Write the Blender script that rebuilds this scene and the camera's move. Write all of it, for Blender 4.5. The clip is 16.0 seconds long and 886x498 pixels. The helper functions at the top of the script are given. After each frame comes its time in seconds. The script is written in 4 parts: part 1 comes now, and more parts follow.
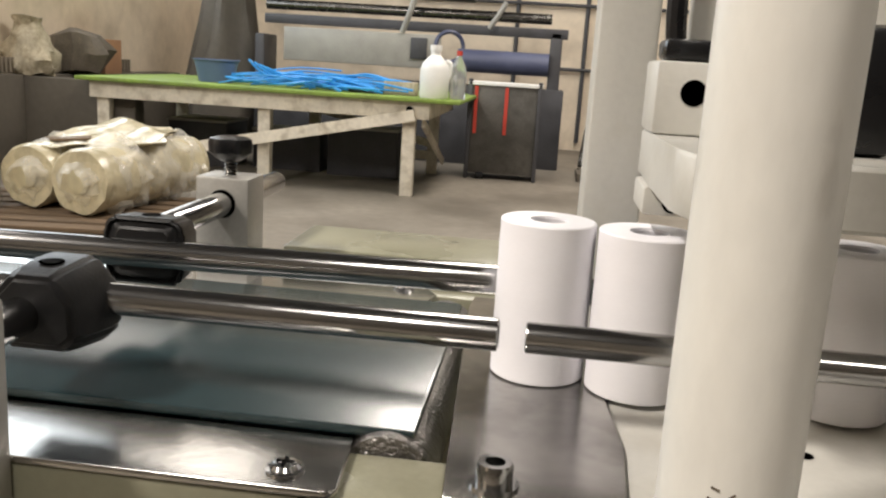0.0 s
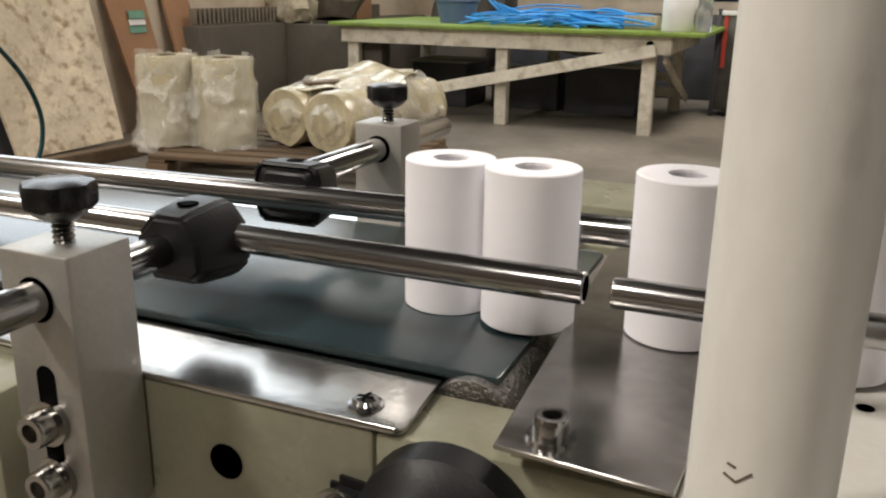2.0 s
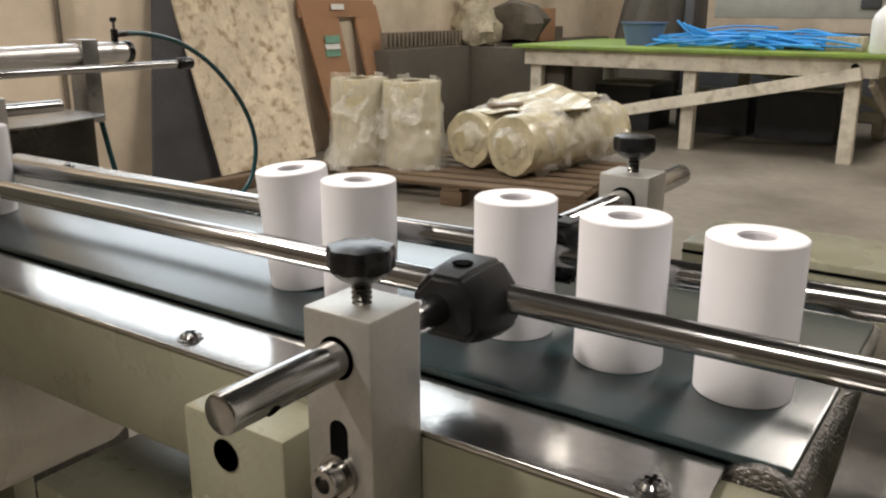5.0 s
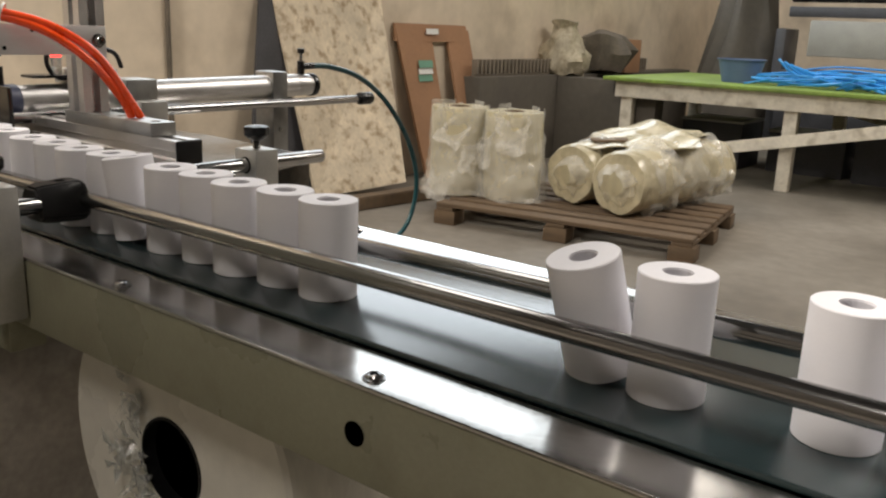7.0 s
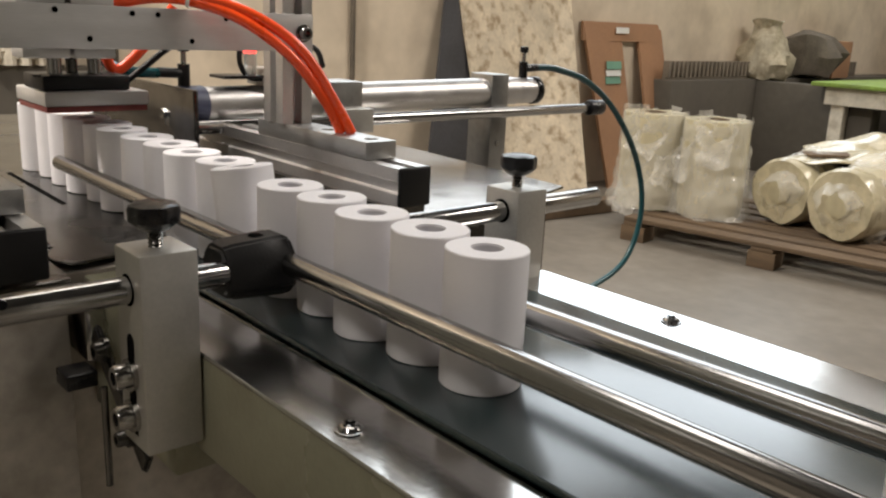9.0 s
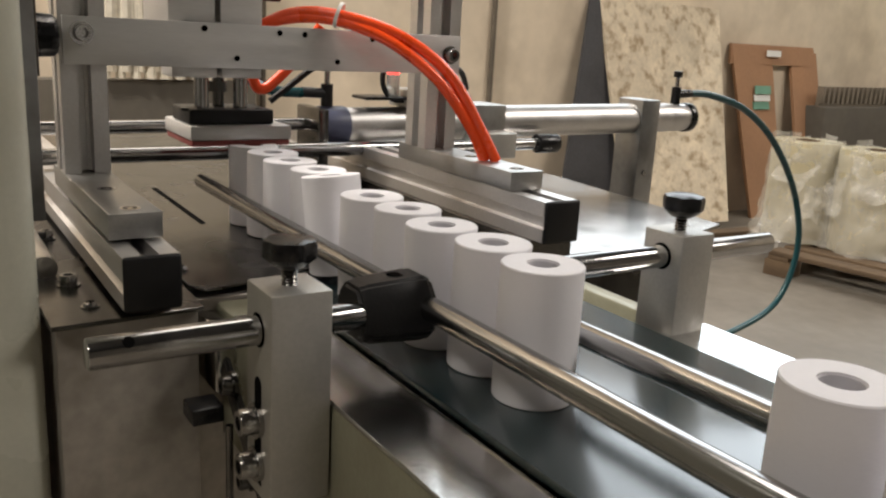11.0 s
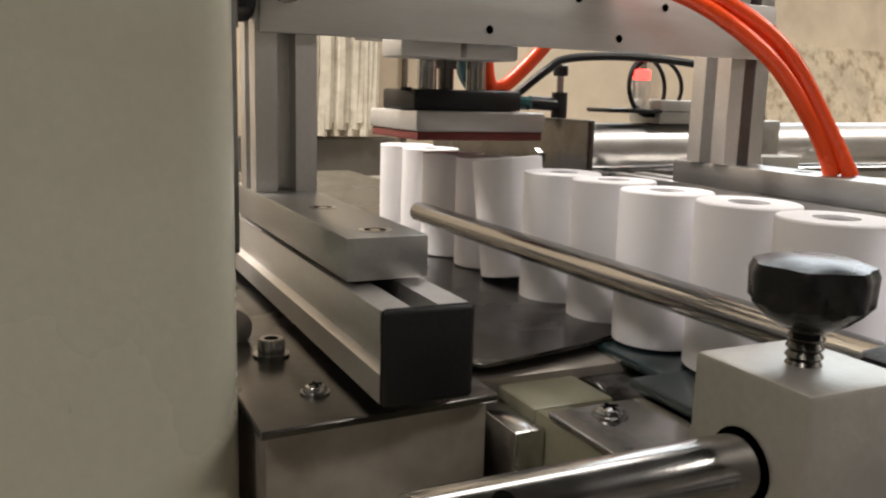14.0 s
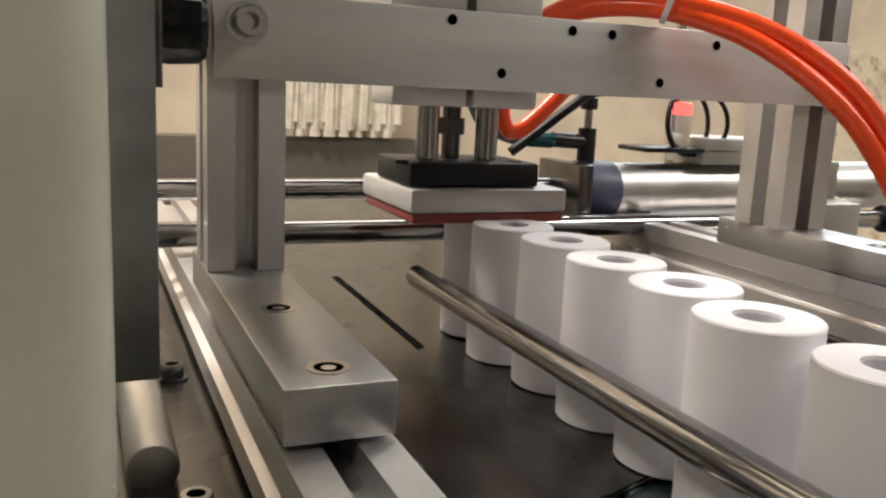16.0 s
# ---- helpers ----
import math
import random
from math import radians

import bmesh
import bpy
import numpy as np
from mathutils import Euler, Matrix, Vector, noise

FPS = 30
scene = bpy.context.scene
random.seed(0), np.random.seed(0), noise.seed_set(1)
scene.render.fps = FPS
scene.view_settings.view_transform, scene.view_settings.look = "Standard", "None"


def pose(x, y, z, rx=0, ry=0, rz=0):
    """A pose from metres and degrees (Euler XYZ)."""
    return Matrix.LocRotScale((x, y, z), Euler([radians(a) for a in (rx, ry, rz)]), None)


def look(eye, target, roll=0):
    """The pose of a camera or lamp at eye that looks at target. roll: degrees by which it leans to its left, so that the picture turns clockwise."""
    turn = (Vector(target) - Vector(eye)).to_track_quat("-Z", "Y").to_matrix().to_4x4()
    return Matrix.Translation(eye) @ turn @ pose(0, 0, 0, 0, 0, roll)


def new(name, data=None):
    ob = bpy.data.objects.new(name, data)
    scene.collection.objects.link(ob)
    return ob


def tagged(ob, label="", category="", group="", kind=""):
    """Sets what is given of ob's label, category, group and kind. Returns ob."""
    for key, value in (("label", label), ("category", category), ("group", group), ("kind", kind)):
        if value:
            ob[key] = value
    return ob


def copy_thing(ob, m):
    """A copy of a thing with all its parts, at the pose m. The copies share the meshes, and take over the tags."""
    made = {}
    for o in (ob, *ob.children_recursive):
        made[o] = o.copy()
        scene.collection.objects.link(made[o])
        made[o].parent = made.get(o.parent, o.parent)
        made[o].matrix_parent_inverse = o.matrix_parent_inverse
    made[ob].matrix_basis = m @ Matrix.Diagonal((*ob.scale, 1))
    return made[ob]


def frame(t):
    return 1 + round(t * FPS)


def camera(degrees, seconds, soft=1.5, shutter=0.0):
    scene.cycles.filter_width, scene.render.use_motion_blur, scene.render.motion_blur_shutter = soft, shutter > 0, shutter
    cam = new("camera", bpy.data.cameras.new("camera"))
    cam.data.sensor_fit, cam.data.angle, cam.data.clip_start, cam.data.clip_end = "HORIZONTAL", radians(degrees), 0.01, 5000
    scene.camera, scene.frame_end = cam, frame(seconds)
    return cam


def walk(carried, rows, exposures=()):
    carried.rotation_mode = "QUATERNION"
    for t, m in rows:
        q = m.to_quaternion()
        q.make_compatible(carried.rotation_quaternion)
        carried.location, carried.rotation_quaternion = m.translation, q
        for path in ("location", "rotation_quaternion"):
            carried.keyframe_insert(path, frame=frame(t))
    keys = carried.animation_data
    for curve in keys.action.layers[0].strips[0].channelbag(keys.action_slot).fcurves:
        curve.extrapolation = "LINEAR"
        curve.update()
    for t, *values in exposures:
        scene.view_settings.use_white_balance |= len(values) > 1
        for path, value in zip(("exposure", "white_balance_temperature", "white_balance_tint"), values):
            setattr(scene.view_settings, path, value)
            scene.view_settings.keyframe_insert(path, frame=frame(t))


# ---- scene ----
cam = camera(55.03, 16.0, soft=2.2)
PATH = [
    (0, (0.0899, -0.3017, 0.9759), (-0.0151, 0.6695, 0.7619), 3.61),
    (0.5, (0.1574, -0.2639, 0.9748), (-0.0301, 0.6917, 0.7476), 2.00),
    (1, (0.1760, -0.2695, 0.9698), (-0.1193, 0.6465, 0.6984), 0.90),
    (1.5, (0.1629, -0.2899, 0.9823), (-0.1948, 0.5980, 0.6930), 0.88),
    (2, (0.1542, -0.2868, 0.9836), (-0.2151, 0.5949, 0.6899), 0.91),
    (2.5, (0.1522, -0.2912, 0.9844), (-0.2353, 0.5839, 0.6945), 1.56),
    (3, (0.1425, -0.2995, 0.9886), (-0.2836, 0.5572, 0.6982), 1.52),
    (3.5, (0.1379, -0.2989, 0.9918), (-0.3315, 0.5364, 0.7055), 0.97),
    (4, (0.1205, -0.3073, 0.9938), (-0.4000, 0.4989, 0.7124), 0.60),
    (4.2, (0.1169, -0.3107, 0.9953), (-0.4274, 0.4806, 0.7169), -0.06),
    (6.3, (-0.0499, -0.2863, 1.0418), (-0.5739, 0.5248, 0.7818), 1.44),
    (6.5, (-0.1111, -0.3140, 1.0485), (-0.6285, 0.5032, 0.7946), 1.75),
    (7, (-0.2307, -0.3806, 1.0353), (-0.8161, 0.3898, 0.7829), 2.32),
    (7.5, (-0.3163, -0.3690, 1.0262), (-0.9769, 0.3386, 0.7754), 1.53),
    (8, (-0.4143, -0.3129, 1.0219), (-1.1042, 0.3666, 0.7725), 2.24),
    (10.3, (-0.5942, -0.1904, 1.0190), (-1.3854, 0.3682, 0.7700), 2.08),
    (10.5, (-0.6008, -0.1861, 1.0188), (-1.4079, 0.3528, 0.7779), 2.52),
    (11, (-0.5879, -0.2096, 1.0217), (-1.3988, 0.3208, 0.7745), 3.24),
    (11.5, (-0.5990, -0.2673, 1.0285), (-1.3644, 0.3231, 0.7722), 3.50),
    (12, (-0.6646, -0.2710, 0.9969), (-1.4351, 0.3199, 0.7578), 3.62),
    (12.5, (-0.7407, -0.2274, 0.9626), (-1.5452, 0.3237, 0.7414), 2.68),
    (13, (-0.7877, -0.2257, 0.9498), (-1.6197, 0.2912, 0.7484), 2.72),
    (13.5, (-0.8246, -0.2141, 0.9439), (-1.6871, 0.2556, 0.7555), 2.21),
    (14, (-0.8637, -0.2025, 0.9454), (-1.7546, 0.2158, 0.7684), 1.55),
    (14.5, (-0.8847, -0.1945, 0.9470), (-1.7948, 0.1822, 0.7746), 1.05),
    (15, (-0.9244, -0.1868, 0.9529), (-1.8427, 0.1725, 0.7871), 0.48),
    (15.5, (-0.9550, -0.1776, 0.9580), (-1.8680, 0.1935, 0.7875), 1.75),
    (16, (-0.9516, -0.1455, 0.9790), (-1.8538, 0.2435, 0.7929), 2.71),
]
walk(cam, [(t, look(eye, target, roll)) for t, eye, target, roll in PATH],
     exposures=((0, 0.22), (0.5, 0.06), (1.5, -0.13), (4, -0.06), (7, -0.14), (8, -0.05), (10.3, 0.0), (11.5, 0.05), (13, 0.2), (14, 0.25), (16, 0.25)))

# fitted plan units (84 mm) with the floor at -1.2; everything below is turned into metres by V()
S, FLOOR = 0.084, -1.2


def V(x, y, z):
    return Vector((x * S, y * S, (z - FLOOR) * S))


# ---- world and light ----
world = bpy.data.worlds.new("world")
scene.world = world
world.use_nodes = True
wn = world.node_tree
sky = wn.nodes.new("ShaderNodeTexSky")
sky.sky_type, sky.sun_disc, sky.sun_elevation, sky.sun_rotation = "NISHITA", False, radians(40), radians(30)
wn.links.new(sky.outputs[0], wn.nodes["Background"].inputs[0])
wn.nodes["Background"].inputs[1].default_value = 0.03


def area(name, place, target, w, h, power, color):
    lamp = bpy.data.lights.new(name, "AREA")
    lamp.shape, lamp.size, lamp.size_y, lamp.energy, lamp.color = "RECTANGLE", w, h, power, color
    ob = new(name, lamp)
    ob.matrix_basis = look(place, target)
    return ob


DAY = (1.0, 0.915, 0.83)
# area lamps added below the closed roof: a 320 W key, the rest fill
for lx, ly, w, h, power in ((-2.9, 1.2, 1.0, 2.4, 40), (-2.9, 6.6, 1.0, 2.4, 25), (0.9, 4.3, 1.0, 2.4, 190), (1.2, 7.4, 1.0, 2.4, 110), (-2.9, -1.9, 0.4, 1.0, 320), (0.9, -3.0, 0.6, 1.2, 82)):
    area("added_overhead_light", (lx, ly, 4.78), (lx, ly, 0), w, h, power, DAY)
# daylight in the opening of the high window in the west wall
area("window_light", (-4.25, 5.38, 3.25), (0, 5.38, 3.25), 6.6, 2.9, 210, (0.90, 0.96, 1.0))

# ---- materials ----


def material(name, color, rough=0.5, metal=0.0, var=0.15, scale=6.0, fine=80.0, bump=0.1, stretch=(1, 1, 1), dirt=None, dirt_amount=0.0, dirt_from=0.5,
             spec=0.5, transmission=0.0, coat=0.0, emission=None, strength=0.0):
    m = bpy.data.materials.new(name)
    m.use_nodes = True
    nt = m.node_tree
    b = nt.nodes["Principled BSDF"]
    b.inputs["Metallic"].default_value, b.inputs["Specular IOR Level"].default_value = metal, spec
    b.inputs["Transmission Weight"].default_value, b.inputs["Coat Weight"].default_value = transmission, coat
    if emission:
        b.inputs["Emission Color"].default_value, b.inputs["Emission Strength"].default_value = (*emission, 1), strength
    tc = nt.nodes.new("ShaderNodeTexCoord")
    mp = nt.nodes.new("ShaderNodeMapping")
    mp.inputs["Scale"].default_value = stretch
    nt.links.new(tc.outputs["Object"], mp.inputs["Vector"])
    big = nt.nodes.new("ShaderNodeTexNoise")
    big.inputs["Scale"].default_value, big.inputs["Detail"].default_value = scale, 5
    small = nt.nodes.new("ShaderNodeTexNoise")
    small.inputs["Scale"].default_value, small.inputs["Detail"].default_value = fine, 4
    nt.links.new(mp.outputs[0], big.inputs["Vector"])
    nt.links.new(mp.outputs[0], small.inputs["Vector"])
    ramp = nt.nodes.new("ShaderNodeMapRange")
    ramp.inputs[1].default_value, ramp.inputs[2].default_value = 0.3, 0.7
    ramp.inputs[3].default_value, ramp.inputs[4].default_value = 1 - var, 1 + var
    nt.links.new(big.outputs["Fac"], ramp.inputs[0])
    grain = nt.nodes.new("ShaderNodeMapRange")
    grain.inputs[1].default_value, grain.inputs[2].default_value = 0.3, 0.7
    grain.inputs[3].default_value, grain.inputs[4].default_value = 1 - var * 0.5, 1 + var * 0.5
    nt.links.new(small.outputs["Fac"], grain.inputs[0])
    mul = nt.nodes.new("ShaderNodeMath")
    mul.operation = "MULTIPLY"
    nt.links.new(ramp.outputs[0], mul.inputs[0])
    nt.links.new(grain.outputs[0], mul.inputs[1])
    col = nt.nodes.new("ShaderNodeVectorMath")
    col.operation = "SCALE"
    col.inputs[0].default_value = color
    nt.links.new(mul.outputs[0], col.inputs["Scale"])
    out = col.outputs[0]
    if dirt:
        spots = nt.nodes.new("ShaderNodeTexNoise")
        spots.inputs["Scale"].default_value, spots.inputs["Detail"].default_value = scale * 2.3, 8
        nt.links.new(mp.outputs[0], spots.inputs["Vector"])
        cut = nt.nodes.new("ShaderNodeMapRange")
        cut.inputs[1].default_value, cut.inputs[2].default_value = dirt_from, dirt_from + 0.22
        cut.inputs[3].default_value, cut.inputs[4].default_value = 0.0, dirt_amount
        nt.links.new(spots.outputs["Fac"], cut.inputs[0])
        mix = nt.nodes.new("ShaderNodeMix")
        mix.data_type = "RGBA"
        mix.inputs["B"].default_value = (*dirt, 1)
        nt.links.new(cut.outputs[0], mix.inputs["Factor"])
        nt.links.new(out, mix.inputs["A"])
        out = mix.outputs["Result"]
    nt.links.new(out, b.inputs["Base Color"])
    rr = nt.nodes.new("ShaderNodeMapRange")
    rr.inputs[1].default_value, rr.inputs[2].default_value = 0.3, 0.7
    rr.inputs[3].default_value, rr.inputs[4].default_value = max(0.02, rough * 0.8), min(1, rough * 1.2)
    nt.links.new(big.outputs["Fac"], rr.inputs[0])
    nt.links.new(rr.outputs[0], b.inputs["Roughness"])
    if bump:
        bp = nt.nodes.new("ShaderNodeBump")
        bp.inputs["Strength"].default_value, bp.inputs["Distance"].default_value = bump, 0.002
        nt.links.new(small.outputs["Fac"], bp.inputs["Height"])
        nt.links.new(bp.outputs[0], b.inputs["Normal"])
    return m


PAPER = material("paper", (0.86, 0.85, 0.885), 0.75, var=0.02, scale=9, fine=300, bump=0.05, stretch=(1, 1, 4))
CORE = material("core_paper", (0.62, 0.61, 0.64), 0.8, var=0.04)
ROD = material("ground_steel_rod", (0.37, 0.367, 0.365), 0.17, 1.0, var=0.10, scale=5, fine=160, bump=0.02, stretch=(0.2, 8, 8))
STEEL = material("brushed_steel", (0.55, 0.54, 0.52), 0.17, 1.0, var=0.12, scale=9, fine=220, bump=0.03, dirt=(0.25, 0.23, 0.20), dirt_amount=0.35)
DULL_STEEL = material("dull_steel", (0.13, 0.126, 0.12), 0.25, 1.0, var=0.22, scale=16, fine=150, bump=0.05, dirt=(0.07, 0.063, 0.055), dirt_amount=0.6)
SHINY = material("shiny_plate", (0.74, 0.74, 0.74), 0.20, 1.0, var=0.08, scale=10, fine=200, bump=0.02, dirt=(0.3, 0.28, 0.25), dirt_amount=0.3)
ALU = material("aluminium", (0.62, 0.61, 0.60), 0.42, 1.0, var=0.08, scale=20, fine=300, bump=0.05)
ALU_BLOCK = material("cast_aluminium_block", (0.46, 0.45, 0.42), 0.48, 0.75, var=0.08, scale=22, fine=350, bump=0.08)
ALU_BEAM = material("milled_aluminium", (0.60, 0.595, 0.585), 0.42, 0.45, var=0.07, scale=18, fine=260, bump=0.04, stretch=(1, 0.3, 3))
BAR_STEEL = material("ground_bar_steel", (0.40, 0.40, 0.39), 0.36, 0.85, var=0.10, scale=16, fine=260, bump=0.04, stretch=(0.4, 2, 2), dirt=(0.2, 0.19, 0.17), dirt_amount=0.3)
CREAM = material("cream_machine_paint", (0.27, 0.265, 0.19), 0.3, var=0.08, scale=12, fine=260, bump=0.12, dirt=(0.17, 0.155, 0.105), dirt_amount=0.35)
IVORY = material("ivory_machine_paint", (0.53, 0.52, 0.48), 0.38, var=0.05, scale=9, fine=240, bump=0.1, dirt=(0.4, 0.37, 0.3), dirt_amount=0.4)
COLUMN = material("worn_white_paint", (0.70, 0.69, 0.645), 0.36, var=0.05, scale=26, fine=160, bump=0.12, stretch=(1, 1, 0.45), dirt=(0.34, 0.32, 0.27), dirt_amount=0.55, dirt_from=0.6)
BELT = material("green_pvc_belt", (0.014, 0.032, 0.036), 0.23, var=0.10, scale=3, fine=300, bump=0.0, spec=1.0)
BELT.node_tree.nodes["Principled BSDF"].inputs["IOR"].default_value = 1.68
BLACK = material("black_plastic", (0.007, 0.007, 0.008), 0.28, var=0.2, scale=30, fine=400, bump=0.08, spec=0.4)
MATT_BLACK = material("matt_black_plastic", (0.008, 0.008, 0.0085), 0.45, var=0.2, scale=30, fine=500, bump=0.12, spec=0.3)
# near-black without sheen, paints the shade inside holes and slots
HOLE = material("hole_shade", (0.004, 0.004, 0.004), 0.8, var=0.1, spec=0.02)
RED_RUBBER = material("red_rubber", (0.22, 0.045, 0.04), 0.6, var=0.15, scale=30)
ORANGE = material("orange_air_hose", (0.95, 0.085, 0.012), 0.28, var=0.05, scale=20, spec=0.6)
TEAL = material("teal_air_hose", (0.008, 0.06, 0.07), 0.3, var=0.1)
BLACK_HOSE = material("black_air_hose", (0.008, 0.009, 0.010), 0.45, var=0.1, spec=0.25)
RED_LAMP = material("red_indicator", (0.5, 0.02, 0.02), 0.3, emission=(1.0, 0.05, 0.04), strength=4.0)
CONCRETE = material("concrete_floor", (0.22, 0.195, 0.16), 0.55, var=0.22, scale=0.55, fine=14, bump=0.15, dirt=(0.075, 0.062, 0.046), dirt_amount=0.55, dirt_from=0.42)
WALL = material("stained_plaster", (0.70, 0.60, 0.465), 0.85, var=0.10, scale=0.9, fine=12, bump=0.2, dirt=(0.36, 0.29, 0.21), dirt_amount=0.55)
ROOF = material("dark_roof_sheet", (0.05, 0.048, 0.045), 0.7, var=0.2, scale=1.0)
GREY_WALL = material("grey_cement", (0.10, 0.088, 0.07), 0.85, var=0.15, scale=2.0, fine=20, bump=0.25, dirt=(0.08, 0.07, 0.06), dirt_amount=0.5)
BOARD = material("stained_board", (0.64, 0.55, 0.41), 0.7, var=0.16, scale=7.0, fine=40, bump=0.1, dirt=(0.25, 0.16, 0.075), dirt_amount=0.85)
CARD = material("brown_board", (0.36, 0.20, 0.11), 0.75, var=0.1, scale=4, fine=60, bump=0.05)
GREEN_LABEL = material("green_label", (0.16, 0.33, 0.24), 0.6, var=0.1)
FILM = material("wrapped_film", (0.50, 0.445, 0.30), 0.28, var=0.2, scale=9, fine=30, bump=0.9, coat=0.3, spec=0.6)
FILM_ROLL = material("film_roll", (0.50, 0.45, 0.30), 0.28, var=0.14, scale=8, fine=40, bump=0.15, stretch=(1, 1, 0.2), coat=0.3)
TIMBER = material("pallet_timber", (0.13, 0.088, 0.052), 0.8, var=0.25, scale=6, fine=60, bump=0.3, stretch=(0.4, 4, 4))
BENCH = material("worn_white_timber", (0.70, 0.65, 0.54), 0.65, var=0.12, scale=5, fine=40, bump=0.2, dirt=(0.3, 0.25, 0.17), dirt_amount=0.6)
GREEN_TOP = material("green_mat", (0.19, 0.28, 0.05), 0.7, var=0.25, scale=3, fine=40, bump=0.2, dirt=(0.17, 0.2, 0.06), dirt_amount=0.5)
BLUE_STRAP = material("blue_strapping", (0.04, 0.30, 0.72), 0.35, var=0.15)
BASIN = material("blue_basin", (0.10, 0.15, 0.26), 0.45, var=0.1)
WHITE_PLASTIC = material("white_plastic", (0.78, 0.78, 0.75), 0.4, var=0.05)
RED = material("red_paint", (0.5, 0.05, 0.03), 0.5, var=0.1)
WRAP = material("creased_wrap", (0.88, 0.86, 0.78), 0.14, var=0.06, scale=9, fine=40, bump=0.4, spec=0.6)
WRAP.node_tree.nodes["Principled BSDF"].inputs["Alpha"].default_value = 0.3
CABINET = material("cream_enamel", (0.47, 0.47, 0.395), 0.25, var=0.05, scale=6, fine=240, bump=0.06, dirt=(0.3, 0.28, 0.2), dirt_amount=0.25)
REEL_FILM = material("reel_film", (0.80, 0.78, 0.71), 0.3, var=0.08, scale=5, fine=60, bump=0.1, stretch=(1, 3, 1))
PLATE = material("bridge_steel", (0.40, 0.39, 0.375), 0.2, 1.0, var=0.15, scale=14, fine=120, bump=0.03, dirt=(0.1, 0.09, 0.08), dirt_amount=0.5)
KNURL = material("knurled_steel", (0.22, 0.21, 0.2), 0.35, 1.0, var=0.2, scale=40, fine=420, bump=0.9)
GALV = material("galvanised_sheet", (0.34, 0.345, 0.345), 0.36, 0.9, var=0.2, scale=9, fine=60, bump=0.05, dirt=(0.15, 0.14, 0.13), dirt_amount=0.5)
STAIN = material("stained_sheet_steel", (0.40, 0.37, 0.33), 0.38, 0.55, var=0.22, scale=7, fine=90, bump=0.05, dirt=(0.16, 0.14, 0.11), dirt_amount=0.6)
CLEAR = material("clear_plastic", (0.75, 0.78, 0.78), 0.12, var=0.02, transmission=0.75)
DARK_MACHINE = material("dark_machine", (0.05, 0.05, 0.055), 0.55, var=0.25, scale=5)
GREY_PAINT = material("grey_machine_paint", (0.32, 0.31, 0.28), 0.5, var=0.12, scale=6)
DARK_BIN = material("oily_steel_sheet", (0.10, 0.095, 0.085), 0.45, 0.4, var=0.25, scale=4, dirt=(0.05, 0.045, 0.04), dirt_amount=0.5)
SLAT = material("dusty_brown_slat", (0.20, 0.17, 0.13), 0.7, var=0.2, scale=8)
NAVY = material("navy_roll", (0.07, 0.08, 0.14), 0.45, var=0.15)
SACK = material("woven_sack", (0.42, 0.37, 0.27), 0.8, var=0.25, scale=9, fine=60, bump=0.5, dirt=(0.2, 0.16, 0.1), dirt_amount=0.6)
WORK = material("brown_bundle", (0.12, 0.10, 0.075), 0.8, var=0.3, scale=8)

# ---- builders ----


def thing(name, base, label="", category="", group="", kind=""):
    ob = new(name)
    ob.empty_display_size = 0.05
    ob.matrix_basis = Matrix.Translation(V(*base))
    return tagged(ob, label, category, group, kind)


def place_of(ob):
    m = Matrix.Identity(4)
    while ob:
        m = ob.matrix_basis @ m
        ob = ob.parent
    return m


def part(name, bm, mat, parent=None, label="", smooth=35):
    if parent:
        bm.transform(place_of(parent).inverted())
    mesh = bpy.data.meshes.new(name)
    bmesh.ops.recalc_face_normals(bm, faces=bm.faces)
    for f in bm.faces:
        f.smooth = True
    for e in bm.edges:
        e.smooth = len(e.link_faces) != 2 or e.calc_face_angle(0) < radians(smooth)
    bm.to_mesh(mesh)
    bm.free()
    mesh.materials.append(mat)
    ob = new(name, mesh)
    ob.parent = parent
    return tagged(ob, label)


def setting(name, bm, mat, label, category, smooth=35):
    return tagged(part(name, bm, mat, None, "", smooth), label, category, "", "structure")


def box(x0, x1, y0, y1, z0, z1, bev=0.0, bm=None, seg=2):
    bm = bm or bmesh.new()
    made = bmesh.ops.create_cube(bm, size=1)["verts"]
    a, b = V(x0, y0, z0), V(x1, y1, z1)
    for v in made:
        v.co = Vector([(a[i] + b[i]) / 2 + v.co[i] * (b[i] - a[i]) for i in range(3)])
    if bev:
        edges = list({e for v in made for e in v.link_edges})
        bmesh.ops.bevel(bm, geom=edges, offset=bev * S, segments=seg, profile=0.5, affect="EDGES")
    return bm


def rod(p0, p1, r, r2=None, seg=24, bm=None, bev=0.0):
    bm = bm or bmesh.new()
    a, b = V(*p0), V(*p1)
    d = b - a
    m = Matrix.Translation((a + b) / 2) @ d.to_track_quat("Z", "Y").to_matrix().to_4x4()
    made = bmesh.ops.create_cone(bm, cap_ends=True, segments=seg, radius1=r * S, radius2=(r if r2 is None else r2) * S, depth=d.length, matrix=m)["verts"]
    if bev:
        edges = [e for e in {e for v in made for e in v.link_edges} if any(len(f.verts) > 4 for f in e.link_faces)]
        bmesh.ops.bevel(bm, geom=edges, offset=bev * S, segments=2, profile=0.5, affect="EDGES")
    return bm


